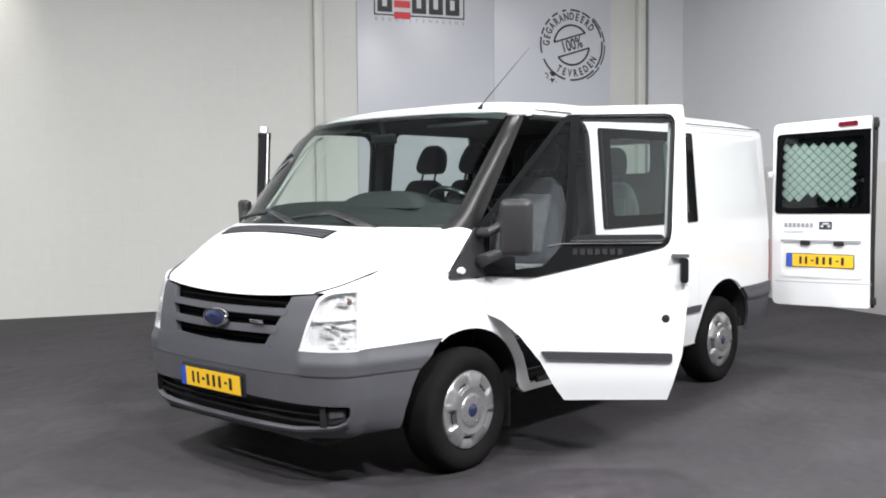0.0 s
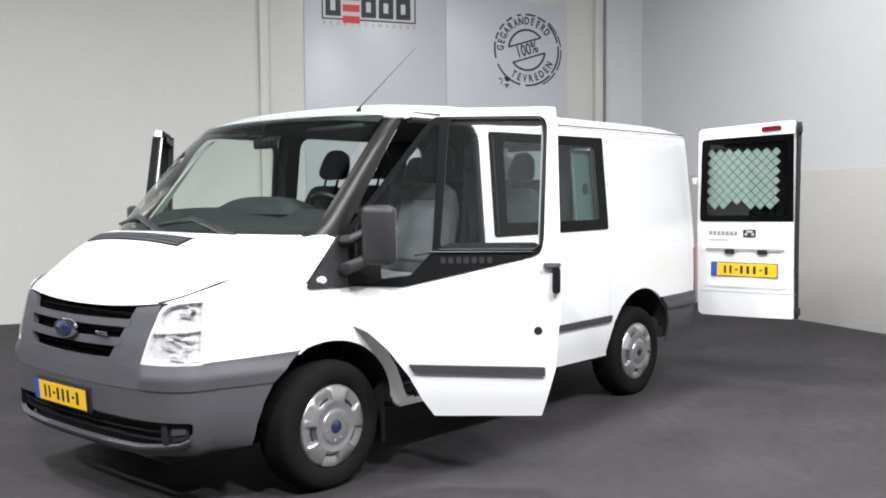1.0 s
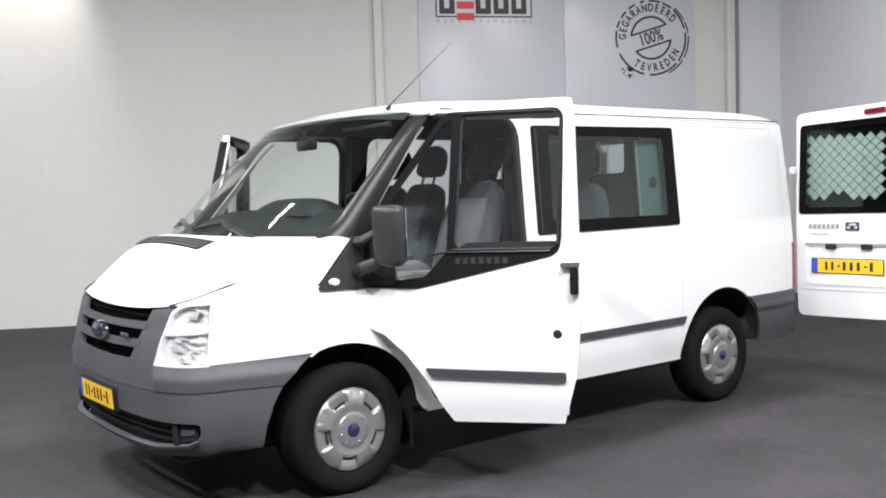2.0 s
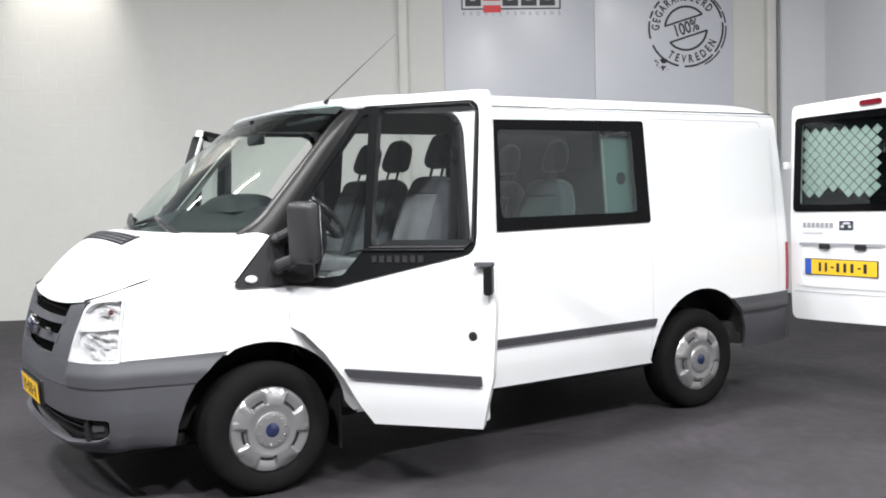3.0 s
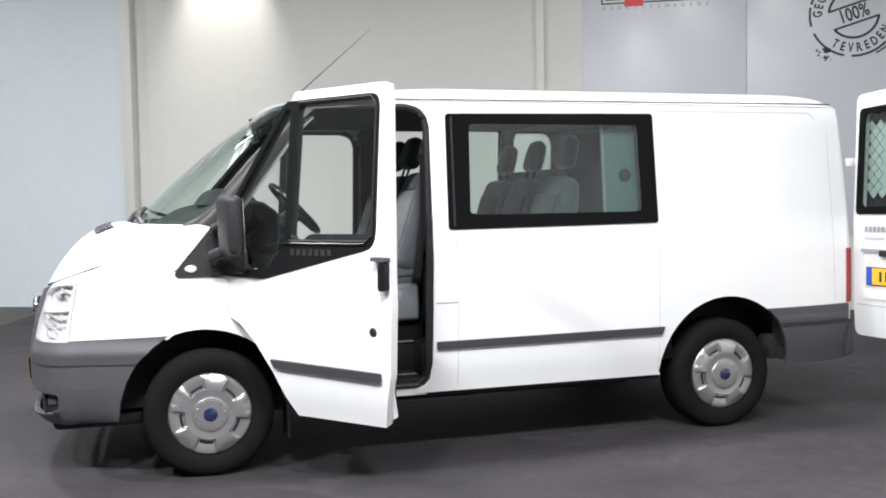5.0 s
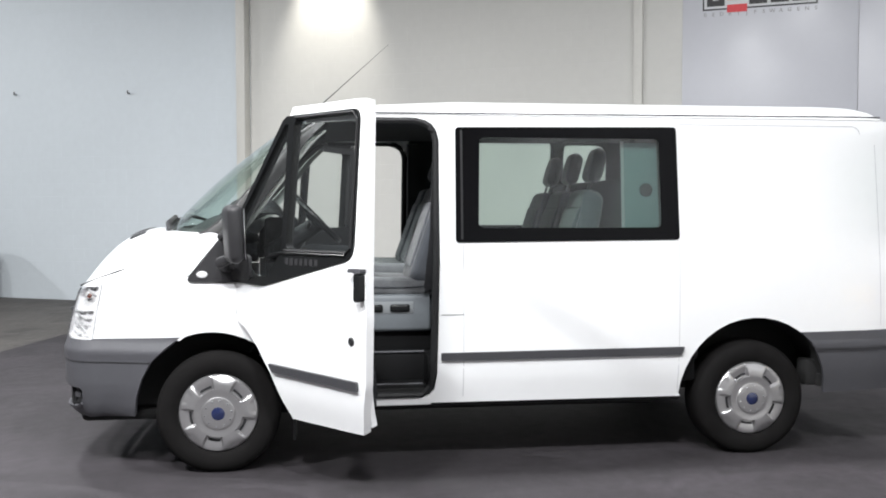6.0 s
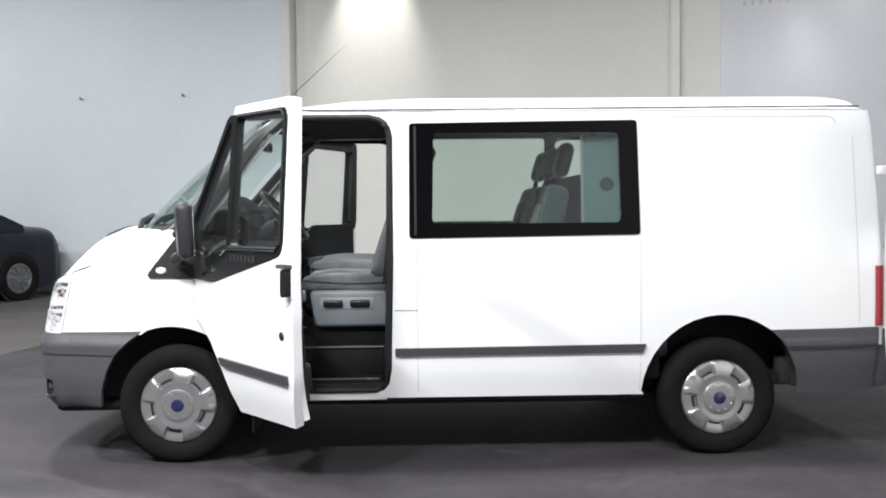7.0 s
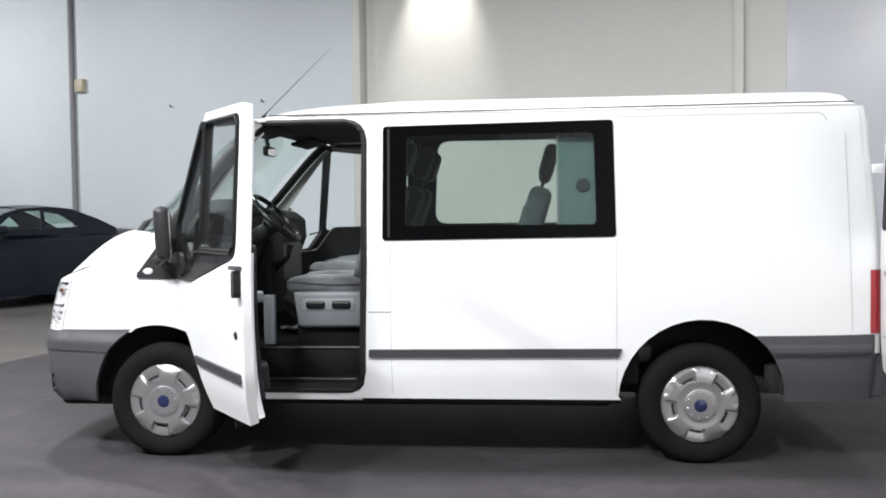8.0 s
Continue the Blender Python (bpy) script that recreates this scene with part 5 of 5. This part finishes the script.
rear_part("brake_lamp", rounded([(0.500, 1.918), (0.645, 1.926), (0.642, 1.962), (0.500, 1.953)], 0.012), [], RED_LENS, 0.014, 0.014, rear_door, "red high brake lamp")
for k in range(7):
    rear_part("letter_bar", [(0.10 + k * 0.034, 1.135), (0.124 + k * 0.034, 1.135), (0.124 + k * 0.034, 1.168), (0.10 + k * 0.034, 1.168)], [], GREY_INK, 0.003, 0.004, rear_door, step=(1, 1))
rear_part("letter_bar", [(0.10, 1.092), (0.255, 1.092), (0.255, 1.108), (0.10, 1.108)], [], WHITE_INK, 0.003, 0.004, rear_door, step=(1, 1))
emblem = rear_part("emblem", rounded([(0.375, 1.12), (0.472, 1.122), (0.472, 1.182), (0.375, 1.180)], 0.006), [], BADGE_GREY, 0.004, 0.005, rear_door, "small dark blue-grey emblem")
rear_part("emblem_bar", [(0.388, 1.136), (0.408, 1.136), (0.408, 1.152), (0.388, 1.152)], [], WHITE_INK, 0.003, 0.0075, rear_door, step=(1, 1))
rear_part("emblem_bar", rounded([(0.395, 1.158), (0.458, 1.158), (0.446, 1.172), (0.408, 1.172)], 0.004), [], WHITE_INK, 0.003, 0.0075, rear_door, step=(1, 1))
rear_part("emblem_bar", [(0.440, 1.136), (0.460, 1.136), (0.460, 1.152), (0.440, 1.152)], [], WHITE_INK, 0.003, 0.0075, rear_door, step=(1, 1))
# pressed plate recess: four sloping faces round a deeper field
fr_out = rounded([(0.060, 0.735), (0.715, 0.738), (0.705, 1.050), (0.060, 1.045)], 0.05)
fr_in = rounded([(0.085, 0.765), (0.690, 0.768), (0.682, 1.015), (0.085, 1.012)], 0.045)
rear_part("plate_recess", fr_out, [fr_in], PAINT, 0.006, 0.007, rear_door, step=(0.3, 0.1))
# grey strip paints the shade under the recess's upper edge
rear_part("recess_shade", rounded([(0.075, 1.012), (0.69, 1.014), (0.69, 1.036), (0.075, 1.034)], 0.008), [], GREY_INK, 0.004, 0.0105, rear_door, step=(0.3, 0.1))
for a in (0.235, 0.49):
    rear_part("plate_lamp", rounded([(a, 0.992), (a + 0.075, 0.992), (a + 0.075, 1.028), (a, 1.028)], 0.01), [], BLACK_PLASTIC, 0.014, 0.022, rear_door, "black plate lamp")
# pale grey line paints the shade of the pressed crease
rear_part("lower_crease", [(0.03, 0.692), (0.77, 0.700), (0.77, 0.706), (0.03, 0.698)], [], LIGHT_SEAM, 0.0, 0.0015, rear_door)
plate_on(rear_door, RD @ Matrix.Translation((0.382, -0.018, 0.872)))
# dark rubber seal and latches on the free edge
part("door_seal", move(rod(bmesh.new(), [rear(0.764, z, -0.030) for z in (0.52, 0.9, 1.3, 1.7, 1.98)], 0.016, 8), RD), BLACK_PLASTIC, rear_door)
for z in (1.90, 0.54):
    part("latch", move(boxes(((0.755, 0.0, z), (0.792, 0.05, z + 0.06)), bevel=0.006), RD), BLACK_PLASTIC, rear_door)

# ---- inside the cab ----
# headlining carried on behind the cab, added there to darken the load bay
part("headlining", surface(lambda a, b: Vector((a, MID + 0.84 * b, 1.880 + 0.02 * (1 - b * b) - 0.02 * max(0, (0.75 - a) / 0.3))), 16, 8, 0.50, 3.68, -1, 1, 0.006), LINING, van, "dark cloth headlining, extended to darken the load bay")
part("cab_floor", boxes(((0.12, 0.20, 0.42), (1.16, 2 * MID - 0.20, 0.60)), ((1.10, 0.05, 0.42), (2.62, 2 * MID - 0.05, 0.60)), bevel=0.02), CAB_RUBBER, van, "black rubber cab floor")
for yy, wy in ((0.06, 0.20), (2 * MID - 0.20, 2 * MID - 0.06)):
    part("step_well", boxes(((0.50, yy, 0.40), (1.10, wy, 0.44)), bevel=0.01), CAB_RUBBER, van, "black plastic cab step")
part("step_edge", rod(bmesh.new(), [(0.52, 0.198, 0.598), (1.10, 0.198, 0.598)], 0.006, 8), GREY_PLASTIC, van, "paler grey edge of the cab floor")
part("step_edge", rod(bmesh.new(), [(0.54, 0.075, 0.440), (1.08, 0.075, 0.440)], 0.006, 8), GREY_PLASTIC, van)
part("side_trim", boxes(((0.535, 0.155, 0.620), (0.600, 0.200, 0.900)), bevel=0.008), SEAT_PLASTIC, van, "grey plastic trim in the door opening")
def dash(a, b):
    x = line(a, [(0, -0.30), (0.2, -0.10), (0.4, 0.10), (0.5, 0.24), (0.6, 0.33), (0.75, 0.36), (0.9, 0.30), (1, 0.15)]) + 0.24 * abs(b) ** 3 * (1 - a) ** 2
    z = line(a, [(0, 1.225), (0.2, 1.335), (0.4, 1.385), (0.5, 1.385), (0.6, 1.33), (0.75, 1.2), (0.9, 1.0), (1, 0.62)]) - 0.05 * abs(b) ** 3 * (1 - a)
    return Vector((x, MID + 0.83 * b, z))


part("dashboard", surface(dash, 28, 20, 0, 1, -1, 1, 0.01), DASH, van, "dark moulded dashboard")
part("binnacle", surface(lambda u, v: Vector((0.15 + 0.17 * u, 0.72 + 0.33 * v, 1.362 + 0.092 * (1 - u ** 4) * (1 - abs(v) ** 3))), 14, 20, -1, 1, -1, 1, 0.006), DASH, van, "dark instrument hood")
part("centre_console", boxes(((0.20, 0.83, 0.70), (0.40, 1.12, 1.34)), bevel=0.03, seg=3), DASH, van)
part("glove_box", boxes(((0.24, 1.18, 0.90), (0.375, 1.70, 1.16)), bevel=0.03, seg=3), DASH_GREY, van)
part("gear_lever", rod(bmesh.new(), [(0.38, 0.93, 1.0), (0.48, 0.91, 1.08), (0.50, 0.91, 1.16)], [0.03, 0.016, 0.024], 10), SATIN_BLACK, van)
SW = Matrix.Translation((0.515, 0.53, 1.335)) @ pose(0, 0, 0, 0, 46, 0)
rim = rod(bmesh.new(), [SW @ Vector((0.18 * math.cos(t * math.tau / 32) * 1.0, 0.18 * math.sin(t * math.tau / 32), 0)) for t in range(32)], 0.016, 8, True)
wheel_ob = part("steering_wheel", rim, SATIN_BLACK, van, "black steering wheel")
part("wheel_hub", move(boxes(((-0.07, -0.075, -0.04), (0.07, 0.075, 0.015)), bevel=0.03, seg=3), SW), DASH, wheel_ob)
for ang in (0, 125, 235):
    part("wheel_spoke", rod(bmesh.new(), [SW @ Vector((0.05 * math.cos(radians(ang)), 0.05 * math.sin(radians(ang)), -0.005)), SW @ Vector((0.175 * math.cos(radians(ang)), 0.175 * math.sin(radians(ang)), 0))], 0.016, 8), DASH, wheel_ob)
part("steering_column", rod(bmesh.new(), [(0.24, 0.53, 1.12), (0.52, 0.53, 1.305)], [0.06, 0.045], 12), DASH, van)
for sg in (-1, 1):
    part("column_stalk", rod(bmesh.new(), [(0.46, 0.53, 1.28), (0.48, 0.53 + sg * 0.16, 1.315)], [0.012, 0.008], 8), SATIN_BLACK, van)
part("inside_mirror", boxes(((0.335, 0.87, 1.730), (0.37, 1.07, 1.795)), bevel=0.015, seg=3), SATIN_BLACK, van, "inside rear-view mirror")
part("mirror_face", boxes(((0.3705, 0.88, 1.736), (0.3725, 1.06, 1.789)), bevel=0.0), MIRROR, van)
part("mirror_stem", rod(bmesh.new(), [(0.35, MID, 1.78), (0.33, MID, 1.87)], 0.014, 8), SATIN_BLACK, van)
for yy in (0.47, 1.46):
    part("sun_visor", move(boxes(((-0.08, -0.22, -0.012), (0.08, 0.22, 0.012)), bevel=0.01), Matrix.Translation((0.50, yy, 1.845)) @ pose(0, 0, 0, 0, -14, 0)), LINING, van)


def dense(bm):
    """More rows and columns, so that a form can be bent."""
    bmesh.ops.subdivide_edges(bm, edges=bm.edges, cuts=3, use_grid_fill=True)
    return bm


def seat(cx, cy, width, base_face, heads, kind_label, cushion_z=0.895, grey=True, plinth=True, lean=20.0, head_drop=0.0, thick=0.15, forward=0.0, back_top=0.56, head=(0.10, 0.25)):
    """A cab seat facing -x; cx is the cushion's back edge."""
    root = thing("seat", kind_label, "seat", None, "van seats")
    hw = width / 2
    cus = dense(boxes(((-0.48, -hw, 0.0), (0.06, hw, thick)), bevel=min(0.045, thick * 0.4), seg=3))
    for v in cus.verts:
        # a dished middle between two side rolls, the front edge rounded down
        roll = (abs(v.co.y) / hw) ** 4
        v.co.z += 0.035 * max(0, (-v.co.x - 0.1)) + (0.5 if v.co.z > thick * 0.6 else 0) * 0.03 * (roll - 0.4)
        v.co.z -= 0.25 * max(0, -0.38 - v.co.x) * (v.co.z / thick)
    part("cushion", move(cus, Matrix.Translation((cx, cy, cushion_z))), FABRIC_GREY if grey else FABRIC, root, "mottled grey cloth cushion")
    if plinth:
        piping = [(cx - 0.475 + 0.52 * k / 12, cy - hw - 0.001, cushion_z + thick * 0.62 + 0.030 * max(0, 0.375 - 0.52 * k / 12) - 0.012 * math.sin(k / 12 * math.pi)) for k in range(13)]
        part("cushion_seam", rod(bmesh.new(), piping, 0.005, 6), FABRIC, root)
    tilt = Matrix.Translation((cx - forward, cy, cushion_z + 0.10)) @ pose(0, 0, 0, 0, lean, 0)
    n = max(1, len(heads))
    for k in range(n):
        y0, y1 = -hw + k * width / n + 0.004, -hw + (k + 1) * width / n - 0.004
        bk = dense(boxes(((-0.055, y0, -0.04), (0.075, y1, back_top)), bevel=0.05, seg=4))
        for v in bk.verts:
            if v.co.z > back_top - 0.26:
                m = (y0 + y1) / 2
                v.co.y = m + (v.co.y - m) * (1 - 0.45 * ((v.co.z - back_top + 0.26) / 0.26) ** 2)
        b_ob = part("backrest", move(bk, tilt), FABRIC, root, "dark cloth backrest")
        pad = boxes(((-0.066, y0 + 0.07, 0.05), (-0.04, y1 - 0.07, back_top - 0.12)), bevel=0.022, seg=3)
        part("centre_panel", move(pad, tilt), FABRIC_MID if grey else FABRIC, b_ob)
    for hy in heads:
        hd = dense(boxes(((0.005 - head[0] / 2, hy - head[1] / 2, 0.615), (0.005 + head[0] / 2, hy + head[1] / 2, 0.825)), bevel=0.045, seg=4))
        for v in hd.verts:
            k = max(0.0, (v.co.z - 0.67) / 0.157)
            v.co.y = hy + (v.co.y - hy) * math.sqrt(max(0.08, 1 - 0.88 * k * k))
        h_ob = part("headrest", move(hd, tilt @ Matrix.Translation((0, 0, -head_drop))), FABRIC, root, "dark rounded headrest")
        for dy in (-0.06, 0.06):
            part("headrest_post", move(rod(bmesh.new(), [(0.005, hy + dy, back_top - 0.06), (0.005, hy + dy, 0.63 - head_drop)], 0.008, 8), tilt), SATIN_BLACK, root)
    if plinth:
        side_cover = boxes(((-0.43, -hw - 0.015, -0.190), (0.03, -hw + 0.03, 0.02)), bevel=0.025, seg=3)
        for v in side_cover.verts:
            if v.co.z < -0.1:
                v.co.x += 0.05 * (-0.1 - v.co.z) / 0.135 * (1 if v.co.x < -0.2 else 0)
        part("seat_side_cover", move(side_cover, Matrix.Translation((cx, cy, cushion_z))), SEAT_PLASTIC, root, "grey plastic seat side with two levers")
        part("lever_recess", move(boxes(((-0.375, -hw - 0.0185, -0.088), (-0.075, -hw - 0.012, -0.022)), bevel=0.003), Matrix.Translation((cx, cy, cushion_z))), DASH_GREY, root)
        for lx in (-0.30, -0.15):
            part("lever", move(boxes(((lx - 0.055, -hw - 0.032, -0.078), (lx + 0.055, -hw - 0.010, -0.036)), bevel=0.012, seg=3), Matrix.Translation((cx, cy, cushion_z))), SATIN_BLACK, root, "black adjusting lever")
        part("seat_box", boxes(((cx - 0.42, cy - hw + 0.03, 0.58), (cx + 0.06, cy + hw - 0.02, cushion_z + 0.01)), bevel=0.01), CAB_RUBBER, root, "black seat box")
    return root


seat(1.12, 0.49, 0.50, True, [0.0], "grey and black cloth driver seat in the open cab", thick=0.105, forward=0.04, lean=18.5)
seat(1.10, 1.275, 0.84, True, [-0.20, 0.20], "grey and black cloth double seat beside the driver")
seat(1.97, MID, 1.50, False, [-0.50, 0.0, 0.50], "dark cloth three-place bench in the van's second row", cushion_z=0.925, grey=False, plinth=False, lean=16.0, head_drop=0.075, back_top=0.49, head=(0.085, 0.21))
part("bench_box", boxes(((1.40, 0.25, 0.60), (1.84, 2 * MID - 0.25, 0.96)), bevel=0.02), DASH, van)

bm = dense(boxes(((-0.075, -0.055, 0.0), (0.075, 0.055, 0.003))))
for v in bm.verts:
    v.co.z += 0.016 * math.sin(v.co.x * 30) ** 2 + 0.25 * abs(v.co.y)
tagged(link_mesh("paper_sheet", move(bm, pose(0.50, 0.93, 0.600, 0, 0, 25)), PAPER), "creased white paper lying on the black cab floor", "paper")

# seat belt, bulkhead, lining of the flank
belt = [(1.16, 0.13, 1.62), (1.15, 0.14, 1.25), (1.12, 0.17, 0.95)]
bm = bmesh.new()
rows = [[bm.verts.new(Vector(p) + Vector((dx, 0, 0))) for dx in (-0.022, 0.022)] for p in belt]
for a, b in zip(rows, rows[1:]):
    bm.faces.new((a[0], a[1], b[1], b[0]))
thicken(bm, 0.003)
part("seat_belt", bm, INK, van, "black seat belt on the door post")
part("belt_anchor", boxes(((1.14, 0.09, 1.60), (1.19, 0.14, 1.68)), bevel=0.01), SATIN_BLACK, van)
wall_out = [(0.125, 0.56), (2 * MID - 0.06, 0.56), (2 * MID - 0.08, 1.875), (0.14, 1.875)]
wall_hole = rounded([(0.24, 1.56, 0.04), (2 * MID - 0.24, 1.56, 0.04), (2 * MID - 0.24, 1.862), (0.24, 1.862)], 0.15, 8)
part("bulkhead", sheet(wall_out, [wall_hole], lambda a, b: Vector((2.285, a, b)), 0.03, step=0.4), LINING, van, "dark load bulkhead with a wide arched opening behind the bench")
part("bulkhead_return", sheet(rounded([(2.205, 1.0), (2.46, 1.0), (2.45, 1.752), (2.205, 1.752)], 0.03), [], lambda a, b: side(a, b, -0.055), 0.02, step=0.3), BULKHEAD, van, "grey-green moulded panel inside the window")
part("panel_edge", sheet([(2.188, 1.0), (2.203, 1.0), (2.203, 1.760), (2.188, 1.760)], [], lambda a, b: side(a, b, -0.050), 0.012, step=0.3), DASH_GREY, van, "pale edge strip of the inner panel")
spot = lathe([(0.0005, -0.004), (0.034, -0.003), (0.038, 0.0)], steps=24)
part("grommet", move(spot, Matrix.Translation(side(2.328, 1.492, -0.050))), INK, van, "round black grommet")
# behind the bulkhead this lining is added to keep the load bay dark
for f, sg, hole in ((side, 1, [clear]), (far, -1, [far_hole, far_hole_b])):
    part("inner_lining", sheet([(1.18, 0.60), (2.52, 0.60), (2.56, 0.78), (3.30, 0.78), (3.40, 0.60), (3.74, 0.60), (3.70, 1.878), (1.18, 1.878)], hole, lambda a, b: f(a, b, -0.022), 0.01, steps=(0.3, 0.12)), LINING, van, "dark inner side lining, extended to darken the load bay")
    part("door_post", sheet([(1.165, 0.45), (1.24, 0.45), (1.24, 1.86), (1.165, 1.86)], [], lambda a, b: f(a, b, -0.03), 0.09, steps=(0.3, 0.12)), BLACK_PLASTIC, van, "dark inner door post")

# ---- the dark car by the wall ----
def saloon(m):
    """A low two-door car, nose along -x, tail towards +x."""
    car = thing("car", "dark blue two-door car parked with its tail to the wall", "car", m)
    L0, L1 = -3.45, 0.88
    top = [(-3.45, 0.62), (-3.40, 0.70), (-2.9, 0.88), (-2.35, 0.975), (-2.15, 0.985), (-1.9, 0.985), (-0.4, 1.01), (-0.2, 1.03), (0.5, 1.02), (0.78, 0.995), (0.86, 0.86), (0.88, 0.60)]
    bottom = [(-3.45, 0.40), (-3.36, 0.18), (-2.9, 0.15), (0.4, 0.15), (0.78, 0.24), (0.88, 0.40)]
    half_w = [(-3.45, 0.62), (-3.3, 0.74), (-2.8, 0.83), (-1.0, 0.86), (0.3, 0.84), (0.7, 0.79), (0.88, 0.68)]

    def shell(a, b):
        x = L0 + (L1 - L0) * (0.5 - 0.5 * math.cos(a * math.pi))
        t, u, w = line(x, top), line(x, bottom), line(x, half_w)
        ang = b * math.pi
        c, s = math.cos(ang), math.sin(ang)
        k = 2 / 4.2
        return Vector((x, w * math.copysign(abs(c) ** k, c), u + (t - u) * (abs(s) ** 0.28 if b <= 1 else 0)))
    part("body", surface(shell, 60, 28, 0, 1, 0, 1), CARPAINT, car)
    part("floor_plate", boxes(((-3.2, -0.6, 0.19), (0.6, 0.6, 0.30)), bevel=0.03), WELL, car)

    edge_z = [(-2.05, 0.97), (-1.9, 1.03), (-1.55, 1.225), (-1.2, 1.315), (-0.8, 1.335), (-0.45, 1.305), (-0.05, 1.16), (0.22, 1.03)]

    def flank(a, b, sg):
        return Vector((a, sg * (0.745 - 0.38 * max(0, b - 0.96)), b))
    part("roof", surface(lambda a, b: Vector((a, 0.605 * b, line(a, edge_z) + 0.035 * (1 - b * b))), 8, 8, -1.22, -0.48, -1, 1, 0.01), CARPAINT, car)
    part("windscreen", surface(lambda a, b: Vector((a, (0.70 - 0.10 * (a + 2.05) / 0.85) * b, line(a, edge_z) + 0.02 * (1 - b * b))), 6, 6, -2.05, -1.22, -0.96, 0.96), GLASS_SIDE, car)
    part("rear_window", surface(lambda a, b: Vector((a, (0.605 + 0.10 * (a + 0.48) / 0.7) * b, line(a, edge_z) + 0.02 * (1 - b * b))), 6, 6, -0.48, 0.12, -0.96, 0.96), GLASS_SIDE, car)
    for sg in (-1, 1):
        win_a = rounded([(-1.66, 1.03), (-0.98, 1.03), (-0.93, 1.29), (-1.20, 1.275), (-1.40, 1.215)], 0.02)
        win_b = rounded([(-0.93, 1.04), (-0.40, 1.05), (-0.52, 1.15), (-0.66, 1.235), (-0.88, 1.275)], 0.02)
        side_out = [(-2.05, 0.95)] + [(x, z) for x, z in edge_z] + [(0.22, 0.95)]
        part("cabin_side", sheet(side_out, [win_a, win_b], lambda a, b: flank(a, b, sg), 0.02, step=0.4), CARPAINT, car)
        for w in (win_a, win_b):
            part("side_window", sheet(w, [], lambda a, b: flank(a, b, sg), 0.0, step=0.5), GLASS_SIDE, car, "green-tinted side glass")
        part("mirror", boxes(((-1.72, sg * 0.85 - 0.09, 0.98), (-1.60, sg * 0.85 + 0.09, 1.09)), bevel=0.03, seg=3), CARPAINT, car)
        for x in (0.0, -2.62):
            arch = lathe([(0.345, -0.002), (0.345, 0.02), (0.0005, 0.02)], steps=36, centre=(x, 0, 0.31))
            part("wheel_arch", move(arch, Matrix.Translation((0, sg * 0.868, 0)) @ Matrix.Diagonal((1, sg * -1, 1, 1))), WELL, car)
            t = lathe([(0.20, -0.005), (0.25, -0.018), (0.295, -0.012), (0.31, 0.02), (0.31, 0.16), (0.20, 0.17)], steps=40)
            w_ob = part("wheel", move(t, Matrix.Translation((x, sg * 0.875, 0.31)) @ Matrix.Diagonal((1, -sg, 1, 1))), RUBBER, car)
            r = lathe([(0.0005, -0.010), (0.05, -0.012), (0.06, 0.0), (0.165, 0.004), (0.185, -0.010), (0.205, -0.008)], steps=40)
            part("rim", move(r, Matrix.Translation((x, sg * 0.875, 0.31)) @ Matrix.Diagonal((1, -sg, 1, 1))), ALLOY, w_ob, "grey alloy rim")
            for k in range(10):
                sp = boxes(((0.045, -0.014, -0.010), (0.185, -0.002, 0.010)), bevel=0.004)
                part("spoke", move(sp, Matrix.Translation((x, sg * 0.875, 0.31)) @ Matrix.Diagonal((1, -sg, 1, 1)) @ pose(0, 0, 0, 0, 36 * k, 0)), ALLOY, w_ob)
    return car


W = Vector((-4.94, 9.67, 0))
axis = Vector((0.4648, 0.8854, 0))
left = Vector((-0.8854, 0.4648, 0))
saloon(Matrix.Diagonal((1, 1, 1, 1)) @ Matrix(((axis.x, left.x, 0, W.x + left.x * 0.80), (axis.y, left.y, 0, W.y + left.y * 0.80), (0, 0, 1, 0.0), (0, 0, 0, 1))) @ Matrix.Scale(1.12, 4))
